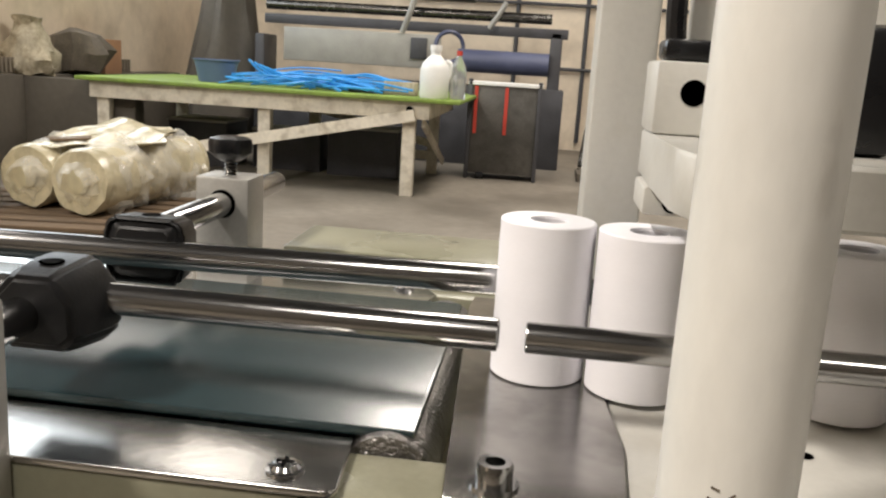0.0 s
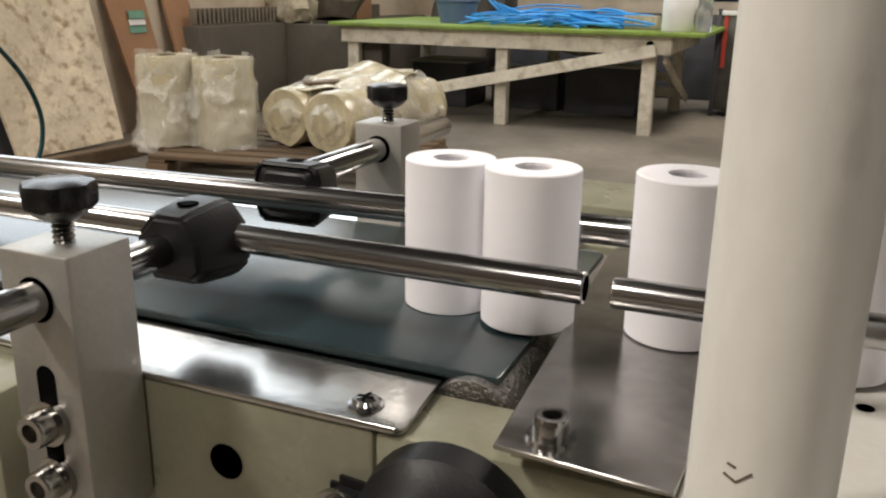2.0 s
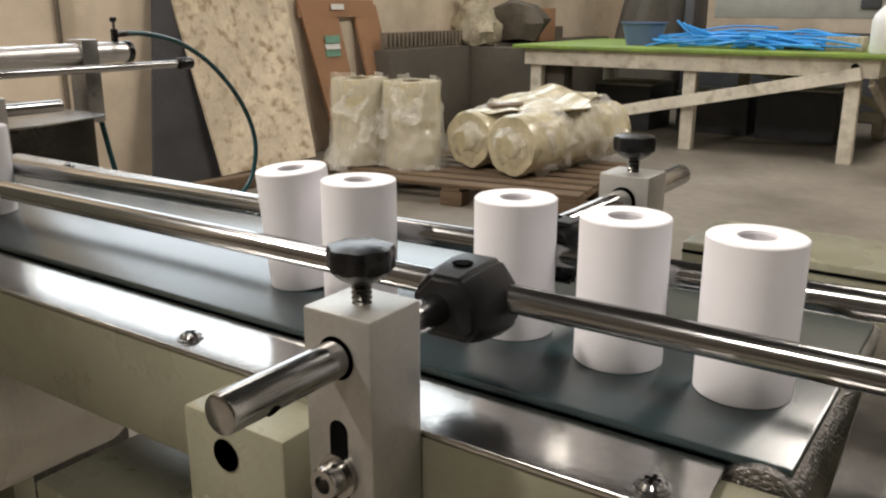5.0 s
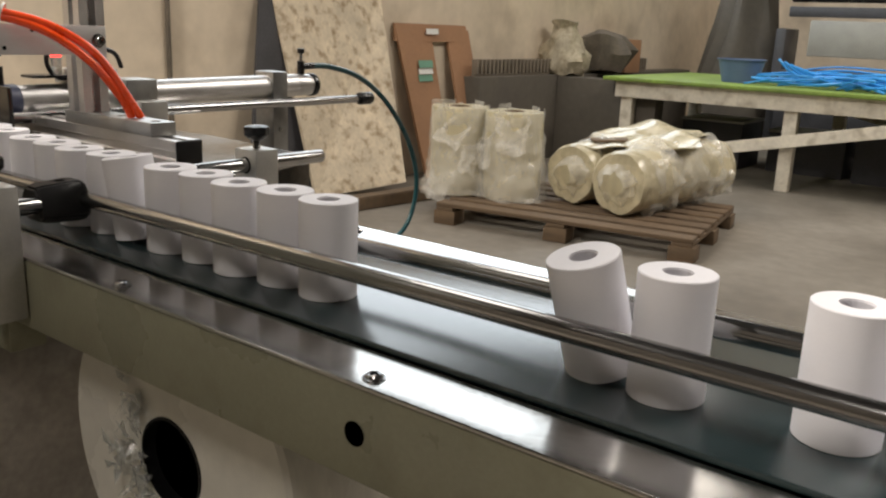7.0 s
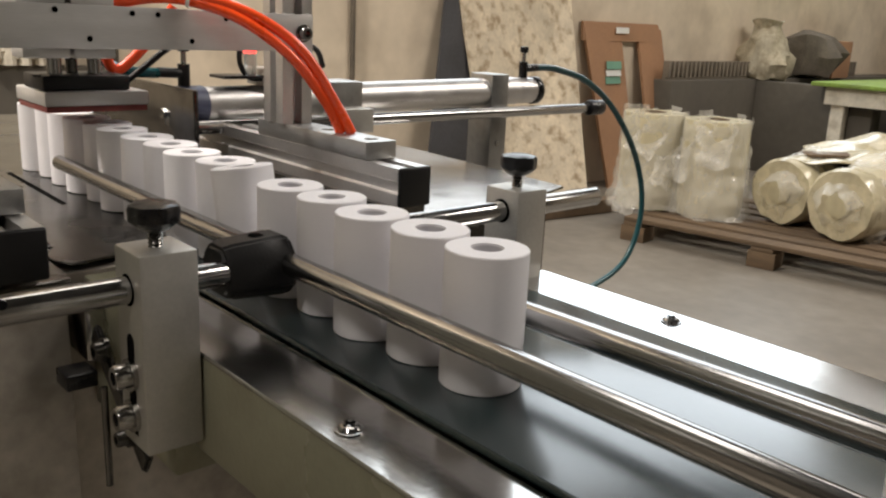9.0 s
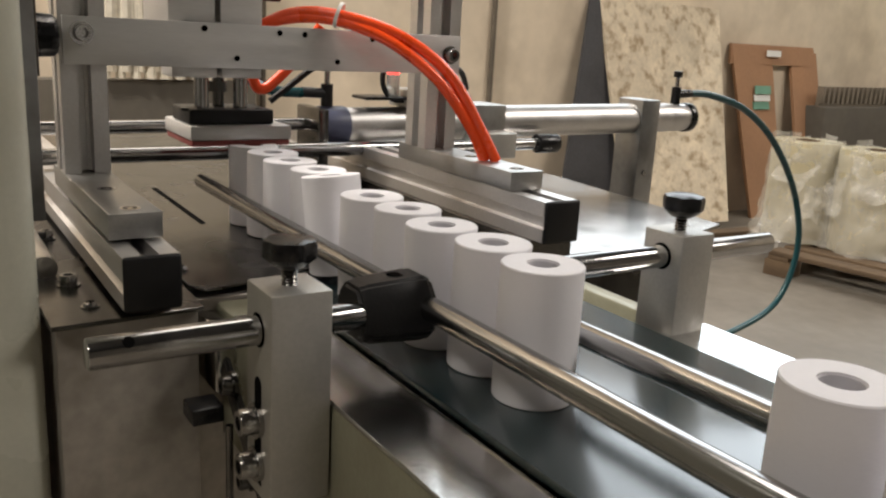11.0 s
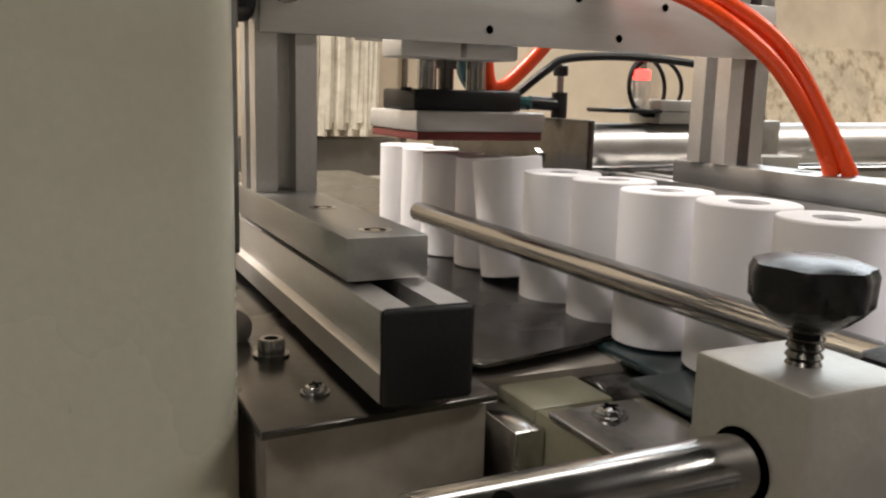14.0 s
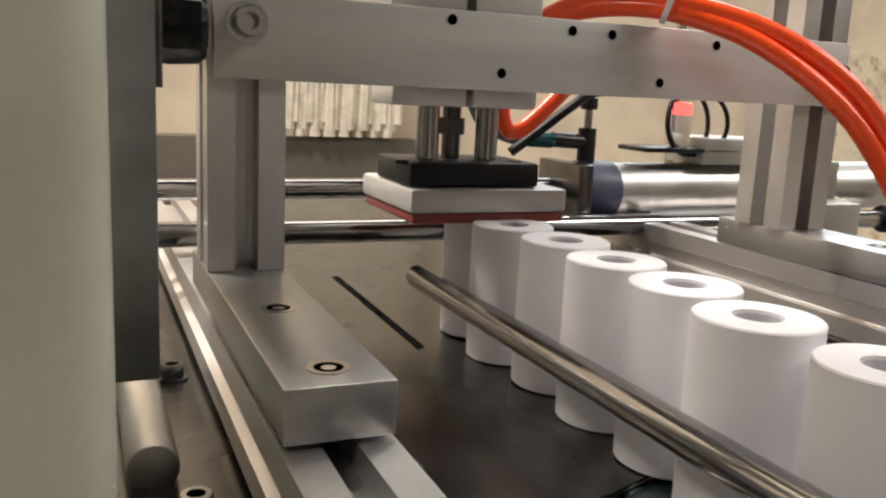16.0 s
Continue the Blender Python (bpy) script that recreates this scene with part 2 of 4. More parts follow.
def lathe(centre, profile, seg=32, bm=None, axis=(0, 0, 1), wobble=0.0):
    """Turns rows of (radius, height) about an axis through centre."""
    bm = bm or bmesh.new()
    m = Matrix.Translation(V(*centre)) @ Vector(axis).to_track_quat("Z", "Y").to_matrix().to_4x4()
    rings = []
    for r, h in profile:
        ring = []
        for k in range(seg):
            a = 2 * math.pi * k / seg
            q = r * S * (1 + wobble * (noise.noise((math.cos(a) * 2.1, math.sin(a) * 2.1, h * 1.3)) if wobble else 0))
            ring.append(bm.verts.new(m @ Vector((q * math.cos(a), q * math.sin(a), h * S))))
        rings.append(ring)
    for a, b in zip(rings, rings[1:]):
        for k in range(seg):
            bm.faces.new((a[k], a[(k + 1) % seg], b[(k + 1) % seg], b[k]))
    for ring, (r, h) in ((rings[0], profile[0]), (rings[-1], profile[-1])):
        if profile[0] != profile[-1]:
            bm.faces.new(ring)
    if profile[0] == profile[-1]:
        bmesh.ops.remove_doubles(bm, verts=rings[0] + rings[-1], dist=1e-6)
    return bm


def tube(points, r, seg=10, bm=None, steps=8):
    """A hose along a smooth curve through points."""
    bm = bm or bmesh.new()
    pts = [V(*p) for p in points]
    path = []
    for i in range(len(pts) - 1):
        p0, p1, p2, p3 = pts[max(0, i - 1)], pts[i], pts[i + 1], pts[min(len(pts) - 1, i + 2)]
        for k in range(steps):
            t = k / steps
            path.append(0.5 * (2 * p1 + (p2 - p0) * t + (2 * p0 - 5 * p1 + 4 * p2 - p3) * t * t + (3 * p1 - p0 - 3 * p2 + p3) * t ** 3))
    path.append(pts[-1])
    up = Vector((0.13, 0.21, 0.97))
    rings = []
    for i, p in enumerate(path):
        d = (path[min(i + 1, len(path) - 1)] - path[max(i - 1, 0)]).normalized()
        side = d.cross(up).normalized()
        up = side.cross(d).normalized()
        rings.append([bm.verts.new(p + r * S * (math.cos(2 * math.pi * k / seg) * side + math.sin(2 * math.pi * k / seg) * up)) for k in range(seg)])
    for a, b in zip(rings, rings[1:]):
        for k in range(seg):
            bm.faces.new((a[k], a[(k + 1) % seg], b[(k + 1) % seg], b[k]))
    bm.faces.new(rings[0])
    bm.faces.new(rings[-1])
    return bm


def slab(corners, z0, z1, bm=None, bev=0.0):
    """A plate with the outline of the given (x, y) corners."""
    bm = bm or bmesh.new()
    low = [bm.verts.new(V(x, y, z0)) for x, y in corners]
    high = [bm.verts.new(V(x, y, z1)) for x, y in corners]
    n = len(corners)
    bm.faces.new(low)
    bm.faces.new(high)
    for k in range(n):
        bm.faces.new((low[k], low[(k + 1) % n], high[(k + 1) % n], high[k]))
    if bev:
        bmesh.ops.bevel(bm, geom=bm.edges[:], offset=bev * S, segments=1, affect="EDGES")
    return bm


def beam(p0, p1, w, h, bev=0.0, bm=None):
    """A bar of section w by h from p0 to p1."""
    bm = bm or bmesh.new()
    a, b = V(*p0), V(*p1)
    d = b - a
    m = Matrix.Translation((a + b) / 2) @ d.to_track_quat("X", "Z").to_matrix().to_4x4() @ Matrix.Diagonal((d.length, w * S, h * S, 1))
    made = bmesh.ops.create_cube(bm, size=1, matrix=m)["verts"]
    if bev:
        bmesh.ops.bevel(bm, geom=list({e for v in made for e in v.link_edges}), offset=bev * S, segments=2, affect="EDGES")
    return bm


def cap_screw(name, place, axis, parent, r=0.13, h=0.16, mat=None):
    """A socket head screw: knurled head with a hexagon socket, on a washer."""
    a = Vector(axis)
    head = part(name, lathe(place, [(r * 0.52, h - 0.08), (r * 0.55, h), (r * 0.9, h), (r, h - 0.02), (r, 0), (0.02, 0)], 20, None, axis), mat or ROD, parent)
    p = Vector(place) + a * (h - 0.085)
    part("socket", lathe(tuple(p), [(r * 0.54, 0.004), (0.01, 0.004)], 6, None, axis), HOLE, head)
    part("washer", lathe(place, [(r * 1.35, -0.02), (r * 1.35, 0.015), (r * 0.8, 0.015), (r * 0.8, -0.02), (r * 1.35, -0.02)], 24, None, axis), mat or ROD, head)
    return head


def pan_screw(place, parent, r=0.075):
    head = part("screw", lathe(place, [(r * 1.25, 0), (r * 1.25, 0.01), (r, 0.012), (r, 0.018), (r * 0.8, 0.036), (r * 0.35, 0.045), (0.01, 0.045)], 18), ROD, parent)
    x, y, z = place
    bm = box(x - r * 0.55, x + r * 0.55, y - r * 0.12, y + r * 0.12, z + 0.032, z + 0.0475)
    box(x - r * 0.12, x + r * 0.12, y - r * 0.55, y + r * 0.55, z + 0.032, z + 0.048, 0, bm)
    part("cross_recess", bm, HOLE, head)
    return head


# ---- the room ----
setting("floor", box(-49, 60, -60, 125, -1.9, -1.2), CONCRETE, "worn grey concrete workshop floor", "floor")
bm = box(-52, -49, -60, 125, -1.2, 20)
box(-52, -49, -60, 125, 56, 58, 0, bm)
box(-52, -49, -60, 24, 20, 56, 0, bm)
box(-52, -49, 104, 125, 20, 56, 0, bm)
setting("wall_west", bm, WALL, "stained beige plaster wall with a long high window", "wall")
bm = box(-51.6, -51.0, 24, 24.6, 20, 56)
box(-51.6, -51.0, 103.4, 104, 20, 56, 0, bm)
for wy in (50.6, 77.3):
    box(-51.55, -51.05, wy - 0.2, wy + 0.2, 20.6, 55.4, 0, bm)
box(-51.6, -51.0, 24.6, 103.4, 20, 20.6, 0, bm)
box(-51.6, -51.0, 24.6, 103.4, 55.4, 56, 0, bm)
setting("window_1", bm, GREY_PAINT, "grey steel frame of a high window", "window")
setting("wall_north", box(-52, 60, 125, 128, -1.2, 58), WALL, "stained beige plaster wall", "wall")
# east and south walls are unseen, coloured dark to hold down bounced light
setting("wall_east", box(60, 63, -63, 128, -1.2, 58), GREY_WALL, "dark grey wall added on an unseen side", "wall")
setting("wall_south", box(-52, 60, -63, -60, -1.2, 58), GREY_WALL, "dark grey wall added on an unseen side", "wall")
setting("ceiling", box(-52, 63, -63, 128, 58, 60), ROOF, "dark sheet metal workshop roof", "ceiling")


# ---- the conveyor ----
BZ = 8.56
conv = thing("conveyor", (-5.6, 1.7, -1.2), "belt conveyor with olive cream side frames and steel covers", "conveyor")
bm = box(-13.9, 0.12, -0.16, 0.06, 7.66, 8.46, 0.03)
near_frame = part("side_frame", bm, CREAM, conv)
part("side_frame", box(-13.9, 1.5, 3.4, 3.61, 7.66, 8.46, 0.03), CREAM, conv)
near_cover = part("cover_plate", slab([(-13.75, -0.17), (0.24, -0.17), (0.28, -0.13), (0.24, 0.42), (-13.75, 0.42)], 8.462, 8.50, None, 0.008), STEEL, conv, "brushed steel cover strip")
far_cover = part("cover_plate", slab([(-11.9, 2.92), (0.22, 2.92), (0.30, 3.3), (0.12, 3.63), (-11.9, 3.63)], 8.462, 8.50, None, 0.008), SHINY, conv, "shiny steel cover strip")
bm = box(-13.9, 0.55, 0.435, 2.90, 8.50, BZ, 0.02)
box(-14.55, -13.88, 0.66, 2.895, 8.50, BZ - 0.003, 0.02, bm)
belt = part("belt", bm, BELT, conv, "dark green smooth belt")
part("belt_bed", box(-13.7, 0.2, 0.40, 2.95, 8.30, 8.455), DULL_STEEL, conv)
part("end_block", box(0.125, 1.5, -0.155, 0.36, 7.45, 8.455, 0.03), CREAM, conv)
part("frame_end", box(-14.48, -13.904, -0.158, 0.36, 7.66, 8.455, 0.03), CREAM, conv)
part("roller", rod((-14.17, 0.375, 8.2), (-14.17, 2.9, 8.2), 0.27, None, 32, None, 0.02), DULL_STEEL, conv)
part("roller", rod((0.42, 0.37, 8.30), (0.42, 3.0, 8.30), 0.25, None, 32, None, 0.02), KNURL, conv, "knurled steel drive roller")
for sx in (0, -3.4, -6.8, -10.2, -13.6):
    pan_screw((sx, 0.1 if sx < -13 else 0, 8.50), near_cover)
    if sx > -13:
        pan_screw((sx, 3.40, 8.50), far_cover)
# black discs put the holes' shade on the uncut frame
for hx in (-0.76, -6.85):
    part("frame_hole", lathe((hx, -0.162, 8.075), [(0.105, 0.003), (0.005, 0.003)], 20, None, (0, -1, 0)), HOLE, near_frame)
for lx in (-13.2, 0.6):
    for ly in ((0.1, 3.2) if lx > 0 else (3.2,)):
        part("leg", box(lx - 0.35, lx + 0.35, ly, ly + 0.4, -1.2, 7.66, 0.02), CREAM, conv)
# a block beside the rail stand; flat black discs stand for its shaded holes
bracket = part("side_block", box(-2.75, -1.9, -0.61, -0.165, 7.15, 8.42, 0.03), CREAM, conv, "chipped cream block with two holes")
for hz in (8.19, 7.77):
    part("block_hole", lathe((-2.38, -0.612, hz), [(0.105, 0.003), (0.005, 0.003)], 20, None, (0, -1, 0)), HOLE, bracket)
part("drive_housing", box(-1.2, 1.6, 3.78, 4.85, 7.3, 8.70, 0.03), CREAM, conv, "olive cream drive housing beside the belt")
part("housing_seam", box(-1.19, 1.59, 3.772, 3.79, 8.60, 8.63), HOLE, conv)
# flange bearing at the drive roller
boss = part("flange_bearing", lathe((0.53, -0.16, 8.03), [(0.46, 0.0), (0.44, 0.14), (0.36, 0.22), (0.33, 0.36), (0.24, 0.36), (0.22, 0.2), (0.01, 0.2)], 36, None, (0, -1, 0)), MATT_BLACK, conv, "black cast flange bearing")
for sgn in (-1, 1):
    part("lug", beam((0.53, -0.22, 8.03), (0.53 + sgn * 0.62, -0.22, 8.03 - sgn * 0.05), 0.12, 0.28, 0.05), MATT_BLACK, boss)
    cap_screw("lug_screw", (0.53 + sgn * 0.55, -0.285, 8.03), (0, -1, 0), boss, 0.1, 0.14)

# ---- guide rails with their stands ----


def knob(place, parent):
    x, y, z = place
    part("stud", lathe((x, y, z), [(0.03, -0.12)] + [(0.056 if k % 2 else 0.046, -0.1 + 0.014 * k) for k in range(19)] + [(0.03, 0.17)], 14), DULL_STEEL, parent, "threaded stud")
    bm = bmesh.new()
    n, prof = 42, [(0.08, 0.115), (0.115, 0.135), (0.15, 0.165), (0.172, 0.19), (0.176, 0.275), (0.165, 0.303), (0.12, 0.318), (0.01, 0.32)]
    rings = []
    for r, h in prof:
        rings.append([bm.verts.new(V(x + r * (1 + (0.055 if 0.16 < r else 0) * math.cos(7 * 2 * math.pi * k / n)) * math.cos(2 * math.pi * k / n),
                                     y + r * (1 + (0.055 if 0.16 < r else 0) * math.cos(7 * 2 * math.pi * k / n)) * math.sin(2 * math.pi * k / n), z + h)) for k in range(n)])
    for a, b in zip(rings, rings[1:]):
        for k in range(n):
            bm.faces.new((a[k], a[(k + 1) % n], b[(k + 1) % n], b[k]))
    bm.faces.new(rings[0])
    bm.faces.new(rings[-1])
    part("knob", bm, BLACK, parent, "black lobed clamping knob")


def stand(x, side, z_top, z_rod, y_rail, low, reach, dx=0.06, zc=9.06, back=0.36, front=0.13):
    """A slotted block bolted to the conveyor's side, with a cross rod clamped by a knob and a cross clamp at its inner end. side: -1 near, 1 far."""
    yf = -0.61 if side < 0 else 3.46
    y0, y1 = (yf, yf + 0.43) if side < 0 else (yf - 0.4, yf)
    base = thing("rail_stand", (x, (y0 + y1) / 2, low), "aluminium rail stand block with black knob and steel cross rod", "rail stand", "rail stands")
    part("block", box(x - 0.225, x + 0.225, y0, y1, low, z_top, 0.02), ALU_BLOCK, base)
    knob((x, (y0 + y1) / 2, z_top), base)
    if side < 0:
        ends = (yf - reach, y_rail - 0.12)
        # black inlay gives the slot its shade, the block itself is solid
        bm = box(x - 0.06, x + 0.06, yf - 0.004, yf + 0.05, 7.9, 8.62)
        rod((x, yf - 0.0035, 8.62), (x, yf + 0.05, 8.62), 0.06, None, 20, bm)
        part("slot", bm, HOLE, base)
        for bz in (8.37, 8.05):
            cap_screw("socket_screw", (x, yf - 0.02, bz), (0, -1, 0), base, 0.092, 0.12, PLATE)
    else:
        ends = (y_rail + 0.12, yf + reach)
    cross = part("cross_rod", rod((x, ends[0], z_rod), (x, ends[1], z_rod), 0.10, None, 28, None, 0.015), ROD, base, "ground steel cross rod")
    yo = ends[0] if side < 0 else ends[1]
    if side < 0:
        ax, az, yp = (0.8, -0.6, -1.13) if x > -5 else (0.72, 0.69, -1.44)
        part("pin_hole", rod((x, yp, z_rod), (x + ax * 0.1015, yp, z_rod + az * 0.1015), 0.036, None, 20), HOLE, cross)
    part("rod_bore", lathe((x, yf if side < 0 else y0, z_rod), [(0.118, 0.004), (0.10, 0.004)], 24, None, (0, -1, 0)), HOLE, base)
    # the cross clamp: two bored ends at right angles
    bm = bmesh.new()
    zk = 1.0 if side < 0 else 0.92
    prof = [(-0.25, -0.13), (-0.17, -0.225), (0.17, -0.225), (0.25, -0.15), (0.24, 0.05), (0.12, 0.20), (-0.12, 0.20), (-0.25, 0.06)]
    if side > 0:
        prof = [(-0.25, -0.12), (-0.21, -0.235), (0.21, -0.235), (0.25, -0.12), (0.25, 0.12), (0.2, 0.20), (-0.2, 0.20), (-0.25, 0.12)]
    rings = []
    for yy, k in ((y_rail + side * back, 0.86), (y_rail + side * (back - 0.06), 1.0), (y_rail + side * 0.02, 1.12), (y_rail - side * (front - 0.05), 1.05), (y_rail - side * front, 0.8)):
        rings.append([bm.verts.new(V(x + dx + a * k, yy, zc + b * k * zk)) for a, b in prof])
    for a, b in zip(rings, rings[1:]):
        for k in range(8):
            bm.faces.new((a[k], a[(k + 1) % 8], b[(k + 1) % 8], b[k]))
    bm.faces.new(rings[0])
    bm.faces.new(rings[-1])
    bmesh.ops.bevel(bm, geom=bm.edges[:], offset=0.025 * S, segments=2, affect="EDGES")
    clamp = part("cross_clamp", bm, MATT_BLACK, base, "black plastic cross clamp")
    part("screw_hole", lathe((x + dx, y_rail + side * 0.16, zc + 0.215 * zk), [(0.065, 0.004), (0.045, 0.004), (0.045, -0.02), (0.01, -0.02)], 18), HOLE, clamp)
    return base


stand(-1.48, -1, 9.27, 9.03, 0.63, 7.75, 0.77)
stand(-12.03, -1, 9.30, 9.01, 0.63, 7.80, 1.06, -0.12, 9.02, 0.52, 0.10)
stand(-1.50, 1, 9.39, 9.17, 1.51, 8.3, 1.04, 0.06, 9.12, 0.36, -0.01)
stand(-12.0, 1, 9.39, 9.17, 1.45, 8.3, 1.04, 0.06, 9.0, 0.36, 0.02)
rail = thing("guide_rail", (-8.2, 0.63, 9.06), "polished steel round guide rail along the belt", "guide rail", "guide rails")
part("rail_rod", rod((-17.3, 0.63, 9.02), (0.93, 0.63, 9.06), 0.088, None, 28, None, 0.012), ROD, rail)
part("end_face", lathe((-17.3, 0.63, 9.02), [(0.072, 0.002), (0.004, 0.002)], 24, None, (-1, 0, 0)), STEEL, rail)
part("end_face", lathe((0.93, 0.63, 9.06), [(0.068, 0.002), (0.004, 0.002)], 24, None, (1, 0, 0)), STEEL, rail)
rail = thing("guide_rail", (-8.2, 1.51, 9.06), "polished steel round guide rail along the belt", "guide rail", "guide rails")
part("rail_rod", rod((-12.9, 1.44, 8.94), (1.2, 1.53, 9.13), 0.092, None, 28, None, 0.012), ROD, rail)
part("end_face", lathe((-12.9, 1.44, 8.94), [(0.068, 0.002), (0.004, 0.002)], 24, None, (-1, 0, 0)), STEEL, rail)
part("end_face", lathe((1.2, 1.53, 9.13), [(0.068, 0.002), (0.004, 0.002)], 24, None, (1, 0, 0)), STEEL, rail)
rail = thing("guide_rail", (4.5, 0.63, 9.06), "dull steel round guide rail of the feeding machine", "guide rail", "guide rails")
part("rail_rod", rod((1.07, 0.63, 9.06), (9.0, 0.63, 9.06), 0.082, None, 28, None, 0.012), ROD, rail)
part("end_face", lathe((1.07, 0.63, 9.06), [(0.068, 0.002), (0.004, 0.002)], 24, None, (-1, 0, 0)), STEEL, rail)
part("end_face", lathe((9.0, 0.63, 9.06), [(0.068, 0.002), (0.004, 0.002)], 24, None, (1, 0, 0)), STEEL, rail)
rail = thing("guide_rail", (4.5, 1.53, 9.06), "dull steel round guide rail of the feeding machine", "guide rail", "guide rails")
part("rail_rod", rod((1.3, 1.53, 9.1), (9.0, 1.53, 9.1), 0.082, None, 28, None, 0.012), ROD, rail)
part("end_face", lathe((1.3, 1.53, 9.1), [(0.068, 0.002), (0.004, 0.002)], 24, None, (-1, 0, 0)), STEEL, rail)
part("end_face", lathe((9.0, 1.53, 9.1), [(0.068, 0.002), (0.004, 0.002)], 24, None, (1, 0, 0)), STEEL, rail)

# ---- paper rolls ----
RR, RH = 0.284, 0.945


def paper_roll():
    base = thing("paper_roll", (0, 0, FLOOR), "white paper roll standing upright on its end", "paper roll", "paper rolls")
    part("paper", lathe((0, 0, FLOOR), [(0.112, 0), (RR - 0.008, 0), (RR, 0.008), (RR, RH - 0.008), (RR - 0.008, RH), (0.112, RH), (0.112, 0)], 56), PAPER, base)
    part("core", lathe((0, 0, FLOOR), [(0.103, 0.01), (0.111, 0.01), (0.111, RH - 0.015), (0.103, RH - 0.015), (0.103, 0.01)], 40), CORE, base)
    return base


ROLL = paper_roll()


# ---- the feeding machine beside the drive roller ----
feeder = thing("feeding_machine", (4.5, 1.5, -1.2), "ivory painted machine feeding the paper rolls", "machine")
part("bed", box(1.56, 9.5, -1.0, 3.6, 8.2, 8.575, 0.04), IVORY, feeder)
part("base", box(1.9, 9.5, -0.8, 3.4, -1.2, 8.2, 0.06), IVORY, feeder)
bridge = part("bridge_plate", slab([(0.77, -0.27), (1.56, -0.33), (1.6, 0.4), (1.55, 1.02), (1.55, 3.0), (0.64, 3.0), (0.62, 2.7)], 8.575, 8.60, None, 0.006), PLATE, feeder, "worn dark steel bridge plate")
cap_screw("socket_screw", (0.985, -0.1, 8.60), (0, 0, 1), bridge, 0.085, 0.11)
part("plate_support", box(0.8, 1.5, -0.1, 3.0, 7.6, 8.57), CREAM, feeder)
part("upright", box(1.38, 1.78, 2.35, 2.95, 8.604, 14.0, 0.03), IVORY, feeder, "ivory painted upright")
for bx, by in ((2.53, 0.62), (2.3, 0.85)):
    part("bed_mark", lathe((bx, by, 8.576), [(0.045, 0.003), (0.004, 0.003)], 14), HOLE, feeder)
# the clamping hood rises and sinks over the rolls
clamp_hood = thing("clamping_hood", (5.5, 0.8, 9.58), "ivory painted clamping hood over the waiting rolls", "machine hood")
part("hood", slab([(2.2, 1.098), (2.2, 0.3), (2.24, 0.0), (9.5, 0.0), (9.5, 1.7), (2.2, 1.7)], 9.58, 9.86, None, 0.02), IVORY, clamp_hood)
bar = part("cross_bar", box(2.18, 9.5, 1.1, 1.6, 9.864, 10.25, 0.02), IVORY, clamp_hood)
part("bar_hole", lathe((2.38, 1.098, 10.09), [(0.07, 0.003), (0.005, 0.003)], 20, None, (0, -1, 0)), HOLE, bar)
part("back_panel", box(2.4, 9.5, 1.602, 1.75, 9.87, 14.0, 0.02), IVORY, clamp_hood)
part("side_bracket", box(2.18, 2.5, 1.12, 1.6, 9.42, 9.576, 0.02), IVORY, clamp_hood)
part("bracket_screw", lathe((2.34, 1.118, 9.5), [(0.06, 0.02), (0.005, 0.02)], 16, None, (0, -1, 0)), HOLE, clamp_hood)
part("clamp_lever", box(2.22, 2.5, 1.2, 1.5, 10.254, 10.37, 0.03), BLACK, clamp_hood, "black oily lever block")
part("cable_stub", tube([(2.32, 1.5, 10.3), (2.30, 1.52, 10.6), (2.32, 1.53, 11.2), (2.34, 1.53, 12.2)], 0.06), BLACK, clamp_hood)
latch = part("hinge_arm", box(2.85, 3.2, 0.45, 1.05, 9.864, 10.45, 0.06), BLACK, clamp_hood, "black moulded arm with a round knob")
part("hinge_knob", rod((2.72, 0.75, 10.22), (2.85, 0.75, 10.22), 0.14, None, 24, None, 0.03), BLACK, latch)

column = thing("machine_column", (1.86, -0.55, -1.2), "round column with worn off-white paint", "column")
part("column_tube", rod((1.86, -0.55, -1.2), (1.86, -0.55, 18), 0.25, None, 48), COLUMN, column)
bm = bmesh.new()


def on_column(a, z):
    return (1.86 + 0.2512 * math.sin(radians(a)), -0.55 - 0.2512 * math.cos(radians(a)), z)


for a0, z0, a1, z1 in ((-25, 9.036, -18, 9.028), (-27, 8.995, -17, 8.978), (-17, 8.978, -6, 9.025)):
    beam(on_column(a0, z0), on_column(a1, z1), 0.005, 0.008, 0, bm)
part("pen_mark", bm, WORK, column, "short pen strokes")
# ---- the packing machine ----
packer = thing("packing_machine", (-17.5, 1.3, -1.2), "steel packing machine bed with rails and aluminium gantry", "machine")
part("table_plate", slab([(-13.75, -1.63), (-13.82, -0.42), (-14.9, -0.40), (-22.5, -0.40), (-22.5, -1.63)], 8.56, 8.60, None, 0.008), DULL_STEEL, packer)
dead = part("dead_plate", slab([(-14.29, -0.25), (-14.46, 0.55), (-14.6, 0.9), (-14.62, 2.9), (-26, 2.9), (-26, -0.36), (-14.5, -0.36)], 8.565, 8.59, None, 0.006), DULL_STEEL, packer, "dark polished steel slide plate")
part("slot", slab([(-16.8, 0.47), (-16.85, 0.54), (-19.2, 0.56), (-19.2, 0.49)], 8.5905, 8.594), HOLE, dead)
part("slot", slab([(-15.4, -0.30), (-15.4, -0.24), (-19.2, -0.24), (-19.2, -0.30)], 8.5905, 8.594), HOLE, dead)
